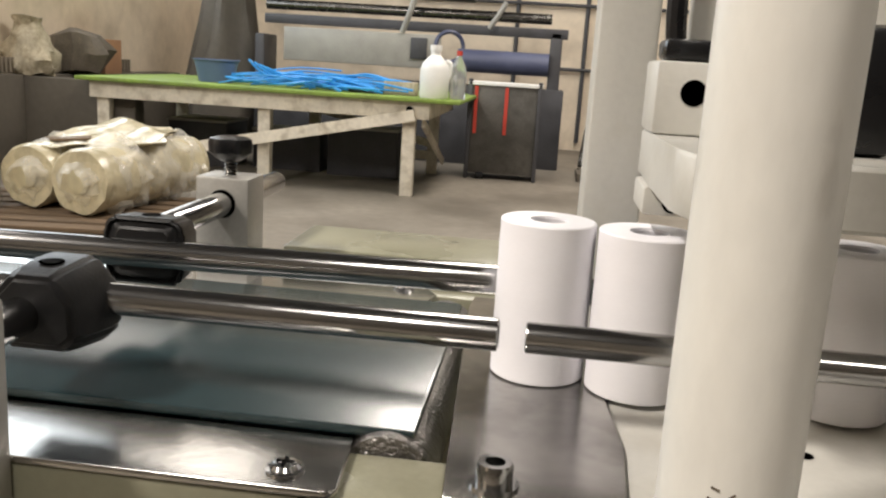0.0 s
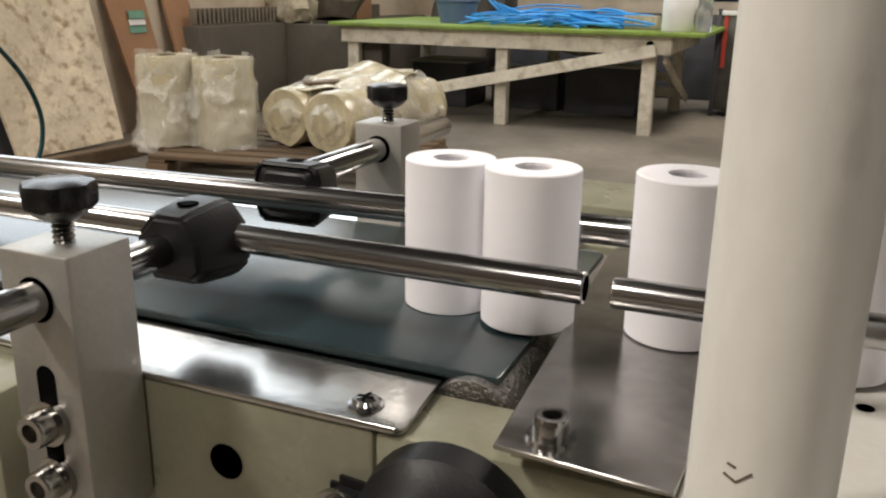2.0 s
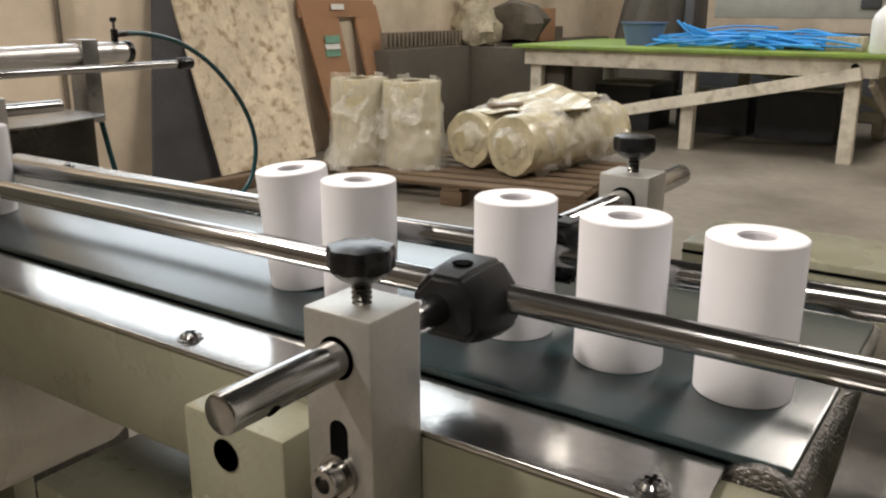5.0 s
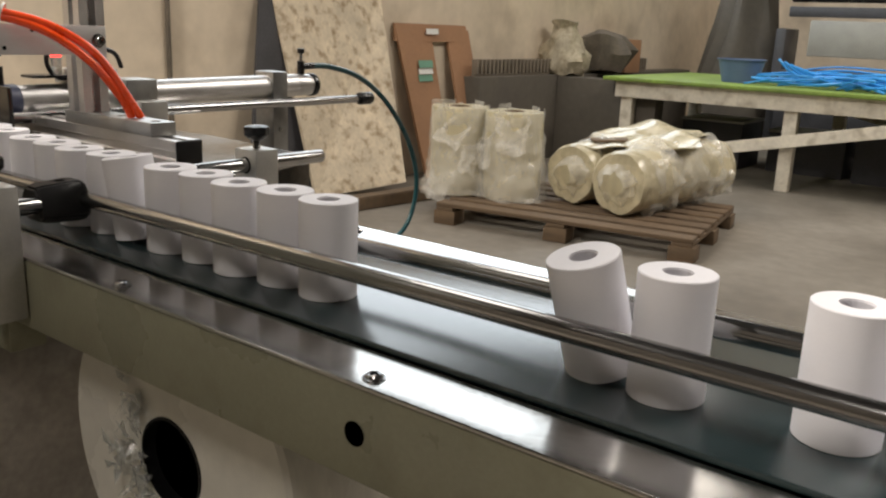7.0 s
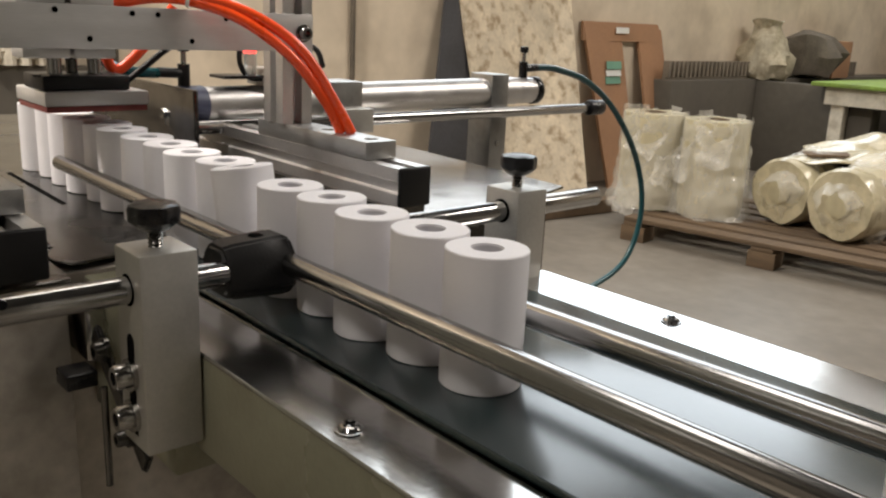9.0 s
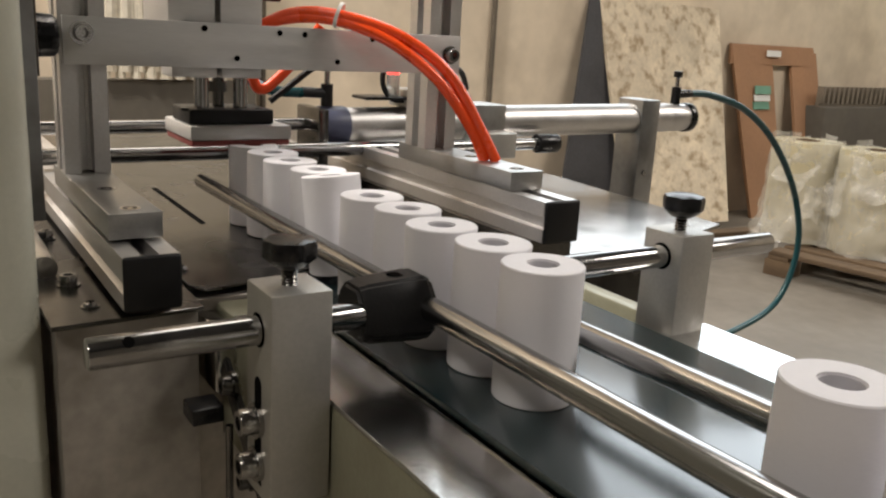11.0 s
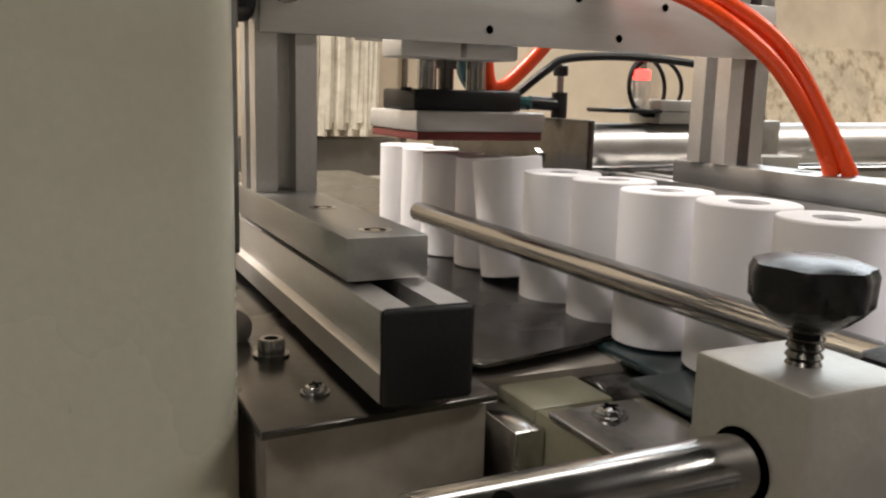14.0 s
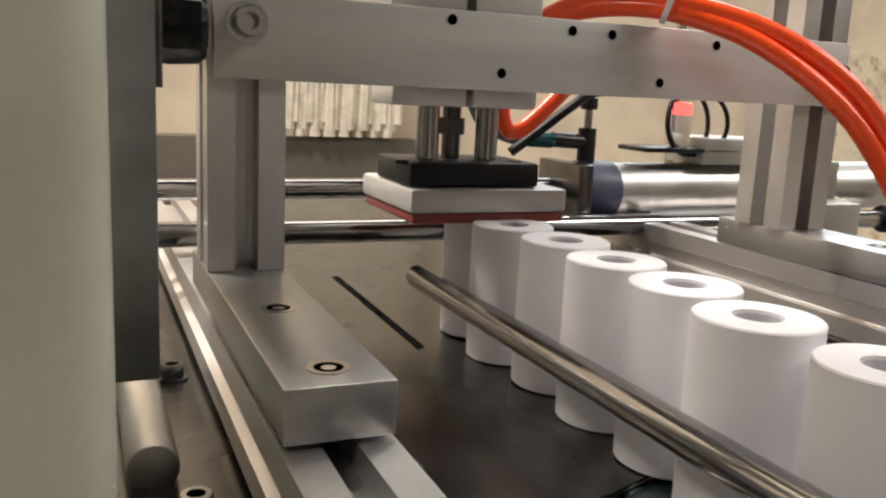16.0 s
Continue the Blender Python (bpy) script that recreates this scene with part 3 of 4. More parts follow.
part("table_plate", slab([(-14.05, 2.95), (-14.0, 5.2), (-14.55, 7.0), (-18.4, 7.3), (-22.5, 7.0), (-22.5, 2.95)], 8.56, 8.60, None, 0.008), PLATE, packer, "bright sheet steel table")
part("table_base", box(-22.3, -14.75, 4.2, 6.9, -1.2, 8.55, 0.04), DULL_STEEL, packer)
part("table_base", box(-22.3, -13.88, -1.58, -0.45, -1.2, 8.55, 0.02), STAIN, packer, "stained sheet steel housing")
part("table_base", box(-25.8, -14.3, -0.4, 4.1, 3.0, 8.5, 0.02), STAIN, packer)
part("end_bracket", box(-14.2, -12.4, -0.15, 0.3, 7.2, 7.655, 0.03), CREAM, packer)
lever = part("linkage_bar", beam((-13.6, -0.32, 8.15), (-12.45, -0.36, 7.35), 0.06, 0.22, 0.02), DULL_STEEL, packer)
cap_screw("link_screw", (-13.25, -0.37, 8.1), (0, -1, 0), lever, 0.08, 0.10, DULL_STEEL)
cap_screw("link_screw", (-12.75, -0.4, 7.5), (0, -1, 0), lever, 0.065, 0.10, DULL_STEEL)
part("stop_block", box(-13.52, -13.24, -0.70, -0.44, 7.79, 7.93, 0.015), BLACK, packer)
part("link_rod", rod((-12.95, -0.5, 7.9), (-12.95, -0.5, 7.0), 0.03), DULL_STEEL, packer)
part("corner_block", box(-14.29, -13.77, -0.345, -0.165, 7.8, 8.4, 0.02), STEEL, packer)


def slide(name, y0, y1, z0, x_front, z_bar0, z_bar1, bar_front, label):
    """An extruded aluminium rail with a black end cap and a bar on it that carries a gantry post."""
    ym = (y0 + y1) / 2
    h = 0.44
    prof = [(y0, z0), (y1, z0), (y1, z0 + 0.14), (y1 - 0.05, z0 + 0.16), (y1 - 0.05, z0 + 0.27), (y1, z0 + 0.29), (y1, z0 + h), (ym + 0.07, z0 + h), (ym + 0.07, z0 + h - 0.12),
            (ym - 0.07, z0 + h - 0.12), (ym - 0.07, z0 + h), (y0, z0 + h), (y0, z0 + 0.29), (y0 + 0.05, z0 + 0.27), (y0 + 0.05, z0 + 0.16), (y0, z0 + 0.14)]
    bm = bmesh.new()
    a = [bm.verts.new(V(x_front - 0.05, y, z)) for y, z in prof]
    b = [bm.verts.new(V(-21.5, y, z)) for y, z in prof]
    bm.faces.new(a)
    bm.faces.new(b)
    for k in range(len(prof)):
        bm.faces.new((a[k], a[(k + 1) % len(prof)], b[(k + 1) % len(prof)], b[k]))
    rail = part("rail_profile", bm, ALU, packer, "extruded aluminium rail")
    part("end_cap", box(x_front - 0.05, x_front, y0 - 0.004, y1 + 0.004, z0 - 0.01, z0 + h + 0.012, 0.03, None, 3), MATT_BLACK, rail)
    barp = part("clamp_bar", box(-16.95, bar_front, y0 + 0.004, y1 - 0.004, z_bar0, z_bar1, 0.012), BAR_STEEL, packer, label)
    for hx in (bar_front - 0.2, bar_front - 1.13):
        part("counterbore", lathe((hx, ym, z_bar1), [(0.088, 0.004), (0.06, 0.004), (0.06, 0.0), (0.088, 0.0), (0.088, 0.004)], 28), ROD, barp)
        part("bolt_head", lathe((hx, ym, z_bar1), [(0.06, 0.0025), (0.03, 0.0025), (0.004, -0.003)], 28), STEEL, barp)
    return barp


slide("rail", -1.085, -0.63, 8.66, -13.7, 9.125, 9.35, -14.24, "milled aluminium clamp bar")
slide("rail", 3.2, 3.665, 8.84, -13.75, 9.285, 9.5, -14.42, "milled aluminium clamp bar")
part("rail_riser", box(-21.5, -13.95, 3.12, 3.75, 8.604, 8.836), DULL_STEEL, packer)
for sx, sy, r in ((-14.83, -1.32, 0.075), (-16.6, -1.25, 0.07)):
    cap_screw("table_screw", (sx, sy, 8.60), (0, 0, 1), packer, r, 0.1)
pan_screw((-14.16, -1.265, 8.60), packer, 0.06)
pan_screw((-15.0, -0.28, 8.59), packer, 0.06)
part("table_roller", rod((-15.15, -1.47, 8.68), (-17.8, -1.47, 8.68), 0.12, None, 28, None, 0.015), ALU, packer)


def post(y0, y1):
    """A grooved aluminium profile standing on its bar."""
    ym = (y0 + y1) / 2
    z0 = 9.354 if y0 < 0 else 9.504
    prof = []
    w, x0, x1, g = y1 - y0, -16.72, -16.23, 0.19
    for (xa, ya), (dx, dy) in (((x1, y0), (0, 1)), ((x1, y1), (-1, 0)), ((x0, y1), (0, -1)), ((x0, y0), (1, 0))):
        ln = w if dx == 0 else x1 - x0
        nx, ny = (-dy, dx)
        for f, d in ((0, 0), (0.35, 0), (0.35, g), (0.65, g), (0.65, 0)):
            prof.append((xa + dx * ln * f + nx * d, ya + dy * ln * f + ny * d))
    return part("gantry_post", slab(prof, z0, 13.2), ALU, packer, "grooved aluminium gantry post")


post(-1.08, -0.64)
post(3.17, 3.62)
gantry = part("cross_beam", box(-16.225, -16.18, -1.05, 3.6, 10.45, 10.92, 0.006), ALU_BEAM, packer, "milled aluminium cross beam")
for hy, hz in ((0.35, 10.86), (1.19, 10.85), (1.49, 10.845), (2.35, 10.83), (0.70, 10.56), (1.9, 10.555)):
    part("tapped_hole", lathe((-16.179, hy, hz), [(0.032, 0.003), (0.003, 0.003)], 16, None, (1, 0, 0)), HOLE, gantry)
cap_screw("beam_screw", (-16.18, -0.87, 10.76), (1, 0, 0), gantry, 0.085, 0.11)
cap_screw("beam_screw", (-16.18, 3.45, 10.68), (1, 0, 0), gantry, 0.085, 0.11)
bm = bmesh.new()
n, rings = 40, []
for r, h in ((0.16, 0), (0.2, 0.04), (0.21, 0.2), (0.19, 0.3), (0.12, 0.33), (0.01, 0.33)):
    rings.append([bm.verts.new(V(-16.3 + r * (1 + 0.05 * math.cos(10 * 2 * math.pi * k / n)) * math.cos(2 * math.pi * k / n), -1.08 - h,
                                 10.72 + r * (1 + 0.05 * math.cos(10 * 2 * math.pi * k / n)) * math.sin(2 * math.pi * k / n))) for k in range(n)])
for a, b in zip(rings, rings[1:]):
    for k in range(n):
        bm.faces.new((a[k], a[(k + 1) % n], b[(k + 1) % n], b[k]))
bm.faces.new(rings[0])
bm.faces.new(rings[-1])
part("hand_knob", bm, BLACK, gantry, "black fluted hand knob")
part("compact_cylinder", box(-17.35, -16.30, 0.0, 1.04, 10.5, 12.6, 0.03), ALU_BEAM, packer, "white square compact cylinder")
part("cylinder_groove", box(-16.305, -16.295, 0.50, 0.56, 10.93, 12.6), DULL_STEEL, packer)
part("mount_block", box(-16.7, -16.28, 0.02, 0.52, 10.34, 10.49, 0.02), ALU_BEAM, packer)
part("mount_block", box(-16.7, -16.28, 0.56, 1.02, 10.34, 10.49, 0.02), ALU_BEAM, packer)
part("air_fitting", rod((-16.6, 1.02, 11.25), (-16.6, 1.35, 11.25), 0.06), BLACK, packer)
part("air_fitting", rod((-16.7, 1.02, 10.44), (-16.7, 1.12, 10.44), 0.05), BLACK, packer)
part("guard_sheet", box(-15.1, -15.04, -1.95, -1.44, 9.15, 14.0, 0.01), GALV, packer, "grey galvanised guard sheet")
part("guard_rod", rod((-15.2, -1.42, 10.4), (-15.2, -1.42, 14.0), 0.02), DULL_STEEL, packer)

# the press plate goes up and down
press = thing("press_head", (-17.2, 0.84, 9.52), "press head with red rubber pad and steel guide rods", "press head")
part("pad", box(-17.8, -16.74, 0.36, 1.55, 9.52, 9.59, 0.01), RED_RUBBER, press, "dark red rubber pad")
part("pressure_plate", box(-17.83, -16.72, 0.34, 1.57, 9.592, 9.76, 0.025), ALU_BEAM, press)
block = part("flange", box(-17.55, -16.82, 0.36, 1.38, 9.764, 9.94, 0.025, None, 2), MATT_BLACK, press, "black flange plate")
for gy in (0.57, 1.04):
    part("guide_rod", rod((-17.05, gy, 9.92), (-17.05, gy, 10.7), 0.085), ROD, press)
part("piston", rod((-17.2, 0.82, 9.92), (-17.2, 0.82, 10.7), 0.07), DULL_STEEL, press)
part("piston_nut", rod((-17.2, 0.82, 10.12), (-17.2, 0.82, 10.24), 0.11, None, 6), DULL_STEEL, press)
for gx, gy in ((-16.95, 0.34), (-16.95, 1.24)):
    part("flange_screw", rod((gx, gy, 9.92), (gx, gy, 9.95), 0.05, None, 12), BLACK, block)

# the side pusher with its air cylinder
cyl = thing("air_cylinder", (-18.6, 6.5, 8.6), "large aluminium pneumatic cylinder with end brackets", "air cylinder")
part("barrel", rod((-18.6, 3.2, 9.52), (-18.6, 10.0, 9.60), 0.27, None, 40), ALU, cyl)
part("end_cap", rod((-18.6, 2.75, 9.52), (-18.6, 3.2, 9.52), 0.29, None, 32, None, 0.03), NAVY, cyl, "dark blue end cap")
part("end_cap", rod((-18.6, 10.0, 9.60), (-18.6, 10.5, 9.60), 0.26, None, 32, None, 0.02), ALU, cyl)
part("cap_ring", rod((-18.6, 10.5, 9.60), (-18.6, 10.66, 9.60), 0.28, None, 32, None, 0.02), BLACK, cyl)
part("end_bracket", box(-18.95, -18.3, 9.1, 9.55, 7.9, 9.95, 0.02), GALV, cyl)
part("flange_block", box(-18.95, -18.25, 5.25, 5.95, 8.604, 9.86, 0.02), BAR_STEEL, cyl)
part("rod_bearing", box(-18.25, -17.85, 5.3, 5.9, 9.05, 9.45, 0.02), ALU_BLOCK, cyl)
part("front_bracket", box(-19.0, -18.2, 2.6, 2.76, 8.604, 9.8, 0.02), DULL_STEEL, cyl)
part("bolt", rod((-18.3, 9.3, 8.6), (-18.27, 9.3, 8.6), 0.05), ROD, cyl)
for fy, fz in ((10.25, 9.86), (2.9, 9.81)):
    valve = part("flow_valve", rod((-18.6, fy, fz), (-18.6, fy, fz + 0.32), 0.09, None, 20), BLACK, cyl, "black flow control valve")
    part("stem", rod((-18.6, fy, fz + 0.32), (-18.6, fy, fz + 0.5), 0.04, None, 12), ROD, valve)
    part("thumb_wheel", rod((-18.6, fy, fz + 0.5), (-18.6, fy, fz + 0.62), 0.085, None, 16, None, 0.015), BLACK, valve)
    dy = 0.4 if fy > 5 else -0.4
    part("elbow", rod((-18.6, fy, fz + 0.18), (-18.6, fy + dy, fz + 0.2), 0.075, None, 16), BLACK, valve)
unit = thing("sensor_unit", (-18.6, 4.2, 9.8), "air unit with red lamp and coiled cable on the cylinder", "sensor")
part("housing", box(-18.9, -18.3, 4.1, 5.1, 9.80, 10.08, 0.03), ALU_BLOCK, unit)
part("bracket", box(-18.8, -18.3, 3.4, 4.6, 9.92, 9.97, 0.02), BLACK, unit)
part("gauge", rod((-18.5, 3.95, 9.97), (-18.5, 3.95, 10.3), 0.1, None, 20), CLEAR, unit)
part("lamp", rod((-18.5, 3.95, 10.3), (-18.5, 3.95, 10.42), 0.1, None, 20, None, 0.02), RED_LAMP, unit, "lit red indicator lamp")
for k in range(2):
    part("cable_coil", lathe((-18.45, 4.0 + 0.12 * k, 10.22), [(0.33 + 0.025 * math.cos(a), 0.025 * math.sin(a)) for a in [2 * math.pi * (j % 8) / 8 for j in range(9)]], 32, None, (1, 0.25 - 0.5 * k, 0.1)), BLACK_HOSE, unit)

pusher = thing("side_pusher", (-18.8, 2.6, 8.7), "steel pusher plate on a polished guide rod", "pusher")
part("push_plate", box(-21.0, -17.3, 2.42, 2.5, 8.75, 9.86, 0.015), DULL_STEEL, pusher)
part("guide_rod", rod((-18.05, 2.5, 9.25), (-18.05, 11.9, 9.25), 0.10, None, 24, None, 0.02), ROD, pusher)
part("piston_rod", rod((-18.6, 2.5, 9.52), (-18.6, 8.0, 9.55), 0.09, None, 20), ROD, pusher)
part("rod_stop", rod((-18.05, 11.75, 9.25), (-18.05, 12.2, 9.25), 0.16, None, 20, None, 0.03), BLACK, pusher, "black rubber stop")
part("plate_nut", rod((-18.2, 2.36, 9.45), (-18.2, 2.42, 9.45), 0.08, None, 6), ROD, pusher)

# hoses
hose = thing("orange_air_hoses", (-15.2, 3.4, 9.5), "pair of bright orange air hoses over the gantry", "air hose")
for k in range(2):
    d = 0.10 * k
    over = [(-15.25 + d, 3.42 + d, 9.5), (-15.3 + d * 0.5, 3.25 + d, 9.85), (-15.45, 2.85 + d * 1.2, 10.4 + d), (-15.75, 2.35 + d, 10.82 + d * 0.8), (-16.1, 1.85, 11.02 + d * 0.6),
            (-16.5, 1.45, 11.02 + d * 0.5), (-17.0, 1.2 - d, 10.86)]
    loop = [(-17.3, 1.27, 10.55), (-17.38, 1.34, 10.22), (-17.38, 1.46, 10.14), (-17.34, 1.68, 10.32), (-17.3, 1.95, 10.62), (-17.2, 2.15, 10.95)]
    part("hose", tube(over + (loop if k == 0 else [(-16.85, 1.08, 11.2)]), 0.066, 12), ORANGE, hose)
part("cable_tie", lathe((-16.1, 1.87, 11.08), [(0.15, -0.02), (0.15, 0.02), (0.135, 0.02), (0.135, -0.02), (0.15, -0.02)], 20, None, (0.55, 0.75, -0.3)), WHITE_PLASTIC, hose)
hose = thing("black_air_hose", (-18.0, 1.9, 10.2), "black air hose slung behind the gantry", "air hose")
part("hose", tube([(-18.3, 1.9, 9.9), (-18.2, 2.2, 10.16), (-18.1, 2.42, 10.36), (-18.1, 2.66, 10.48), (-18.1, 3.35, 10.53), (-18.1, 4.29, 10.5), (-18.3, 5.0, 10.4), (-18.5, 5.3, 10.1)], 0.045), BLACK_HOSE, hose)
hose = thing("teal_air_hose", (-18.6, 10.7, 10.0), "dark teal air hose looping down from the cylinder", "air hose")
part("hose", tube([(-18.6, 10.65, 10.06), (-18.6, 11.3, 10.02), (-18.6, 12.4, 9.72), (-18.6, 13.5, 9.0), (-18.6, 14.5, 7.8), (-18.6, 14.9, 6.5), (-18.6, 14.4, 5.3), (-18.6, 13.0, 4.8), (-18.6, 11.5, 4.7), (-18.6, 10.2, 5.5), (-18.6, 9.6, 7.9)], 0.07, 12), TEAL, hose)
hose = thing("teal_air_hose", (-18.4, 1.4, 10.0), "short teal air hose at the cylinder's front", "air hose")
part("hose", tube([(-18.6, 2.5, 10.0), (-18.5, 2.0, 10.04), (-18.3, 1.6, 10.2), (-17.9, 1.3, 10.45), (-17.5, 1.1, 10.5)], 0.075), TEAL, hose)

# the cream cabinet beside the rail
bm = box(-15.0, -13.92, -9.0, -1.65, -1.2, 24, 0.22, None, 5)
cab = thing("control_cabinet", (-14.5, -5, -1.2), "tall cream enamelled machine cabinet with rounded edges", "cabinet")
# unseen rear box, added so the cabinet shades the queue from the key lamp
box(-16.9, -15.004, -9.0, -2.0, -1.2, 24, 0.05, bm)
part("cabinet_body", bm, CABINET, cab)
cap_screw("cabinet_screw", (-13.92, -2.75, 7.9), (1, 0, 0), cab, 0.08, 0.08)

outfeed = thing("outfeed_table", (-20, -3.6, -1.2), "steel outfeed table beside the packing machine", "table")
part("tabletop", box(-26, -17.02, -6.5, -1.64, 8.45, 8.59, 0.02), DULL_STEEL, outfeed)
for tx in (-25.6, -17.5):
    for ty in (-6.2, -2.2):
        part("leg", box(tx - 0.2, tx + 0.2, ty - 0.2, ty + 0.2, -1.2, 8.446, 0.02), DULL_STEEL, outfeed)

# film reel below the belt
reel = thing("film_reel", (-10.7, 0.9, 4.7), "large reel of clear shrink film hung under the conveyor", "film reel")
part("film", lathe((-10.4, 0.6, 6.2), [(0.55, 0.0), (1.95, 0.0), (2.0, 0.05), (2.0, 2.4), (1.95, 2.45), (0.55, 2.45), (0.55, 0.0)], 64, None, (0, 1, 0)), REEL_FILM, reel)
part("core", lathe((-10.4, 0.58, 6.2), [(0.52, 0.0), (0.55, 0.0), (0.55, 2.7), (0.52, 2.7), (0.52, 0.0)], 40, None, (0, 1, 0)), MATT_BLACK, reel)
part("core_plug", lathe((-10.4, 0.75, 6.2), [(0.52, 0.0), (0.01, 0.0)], 32, None, (0, -1, 0)), HOLE, reel)
bm = bmesh.new()
for k in range(60):
    a, r = random.uniform(2.2, 4.3), random.uniform(0.45, 1.25)
    p = Vector((-10.4 + r * math.cos(a), 0.56, 6.2 + r * math.sin(a)))
    q = [V(p.x + random.uniform(-0.16, 0.16), p.y - random.uniform(0, 0.14), p.z + random.uniform(-0.16, 0.16)) for _ in range(4)]
    vs = [bm.verts.new(c) for c in q]
    bm.faces.new(vs[:3])
    bm.faces.new((vs[0], vs[2], vs[3]))
tagged(part("crumpled_film", bm, CLEAR, reel), "crumpled clear film shreds", "", "", "stuff")
part("axle", rod((-10.4, 0.8, 6.2), (-10.4, 3.4, 6.2), 0.2), DULL_STEEL, reel)
part("hanger", box(-10.85, -10.55, 3.1, 3.3, 5.4, 8.4), CREAM, reel)
chute = thing("waste_tray", (-4.6, -0.5, 4.0), "cream painted sheet metal tray under the conveyor", "tray")
part("tray", box(-6.2, -3.6, 0.2, 2.6, 5.6, 6.3, 0.03), CREAM, chute)
part("tray_leg", box(-5.0, -4.7, 1.0, 1.3, -1.2, 5.6), CREAM, chute)

# ---- paper rolls on the line ----
ROLLS = []


def roll_at(x, y=1.1, z=BZ):
    ROLLS.append(copy_thing(ROLL, Matrix.Translation(V(x, y, z))))
    return ROLLS[-1]


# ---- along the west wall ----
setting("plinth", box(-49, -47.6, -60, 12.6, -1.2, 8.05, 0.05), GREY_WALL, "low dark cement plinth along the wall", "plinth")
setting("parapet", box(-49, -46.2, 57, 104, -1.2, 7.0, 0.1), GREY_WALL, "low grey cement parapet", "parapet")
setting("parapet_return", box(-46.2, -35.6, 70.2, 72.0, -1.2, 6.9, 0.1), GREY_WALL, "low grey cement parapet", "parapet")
rack = thing("slat_rack", (-47.5, 75, 7.0), "row of thin grey slats on the parapet", "rack")
part("rack_rail", box(-47.2, -46.9, 57, 92, 7.0, 7.25), SLAT, rack)
for k in range(56):
    part("slat", box(-47.3, -46.7, 57.2 + 0.62 * k, 57.45 + 0.62 * k, 7.25, 8.5), SLAT, rack)
curtain = thing("plastic_curtain", (-47.8, 8.6, 8.1), "hanging strip of dripped white plastic sheet", "curtain")
for k in range(27):
    y = 5.6 + 0.22 * k
    part("strip", tube([(-47.55, y, 16), (-47.5 + 0.06 * math.sin(k * 2.1), y + 0.03, 12), (-47.55, y - 0.03, 8.15 + 0.3 * (k % 3))], 0.27 + 0.05 * math.sin(k * 1.7), 8), BENCH, curtain)
pipe = thing("wall_pipe", (-48.8, 27.5, -1.2), "thin brown conduit fixed to the wall", "pipe")
part("conduit", rod((-48.8, 27.5, 0), (-48.8, 27.5, 40), 0.16), WORK, pipe)
pipe = thing("wall_pipe", (-48.8, 13.4, -1.2), "thin brown conduit fixed to the wall", "pipe")
part("conduit", rod((-48.8, 13.4, 0), (-48.8, 13.4, 40), 0.14), WORK, pipe)


def sheet(corners, thick, bm=None):
    """A flat board with four corners in space and a thickness along x."""
    bm = bm or bmesh.new()
    a = [bm.verts.new(V(*c)) for c in corners]
    b = [bm.verts.new(V(c[0] - thick, c[1], c[2])) for c in corners]
    bm.faces.new(a)
    bm.faces.new(b)
    for k in range(4):
        bm.faces.new((a[k], a[(k + 1) % 4], b[(k + 1) % 4], b[k]))
    return bm


board = thing("stained_board", (-45.5, 41, -1.2), "pale board with brown stains leaning on the wall", "board")
part("panel", sheet([(-45.6, 36.9, -0.9), (-44.2, 45.0, -0.5), (-48.7, 46.6, 13.5), (-48.7, 35.4, 13.8)], 0.22), BOARD, board)
# the dark triangle of shadow beside the board, built as a sheet
shadow_sheet = thing("board_shadow", (-46.5, 34.5, -1.2), "dark sheet standing in for the shadow behind the stained board", "board")
part("panel", sheet([(-46.4, 31.5, -1.2), (-46.6, 37.5, -1.2), (-48.8, 36.4, 14.5), (-48.8, 34.9, 14.5)], 0.2), DARK_MACHINE, shadow_sheet)
skid = thing("timber_skid", (-42, 42, -1.2), "dark timber beam lying on the floor", "timber")
part("beam", beam((-43.0, 30.0, -0.75), (-41.0, 46.5, -0.75), 1.2, 0.9, 0.08), TIMBER, skid)
frame_b = thing("brown_board_frame", (-47.5, 53, -1.2), "brown fibreboard piece with a tall slot and green label", "board")
part("left_board", sheet([(-46.6, 50.6, -1.2), (-46.6, 54.2, -1.2), (-48.6, 53.0, 10.4), (-48.6, 48.3, 11.2)], 0.25), CARD, frame_b)
part("right_board", sheet([(-46.6, 56.5, -1.2), (-46.6, 60.0, -1.2), (-48.6, 58.2, 10.9), (-48.6, 55.2, 10.4)], 0.25), CARD, frame_b)
part("top_board", sheet([(-48.45, 48.2, 9.9), (-48.45, 58.3, 9.9), (-48.65, 57.8, 11.3), (-48.65, 48.3, 11.3)], 0.2), CARD, frame_b)
for z0, z1, tag in ((6.7, 7.25, GREEN_LABEL), (7.3, 7.75, WHITE_PLASTIC), (7.8, 8.4, GREEN_LABEL)):
    part("label", sheet([(-47.7 - z0 * 0.02, 50.7, z0), (-47.7 - z0 * 0.02, 52.5, z0), (-47.7 - z1 * 0.035, 52.5, z1), (-47.7 - z1 * 0.035, 50.7, z1)], 0.05), tag, frame_b)
part("white_tag", sheet([(-48.3, 52.0, 10.5), (-48.3, 53.6, 10.5), (-48.35, 53.6, 10.95), (-48.35, 52.0, 10.95)], 0.05), WHITE_PLASTIC, frame_b)

# ---- pallet with wrapped film rolls ----
pallet = thing("pallet", (-28.5, 45.5, -1.2), "worn dark timber pallet on the floor", "pallet")
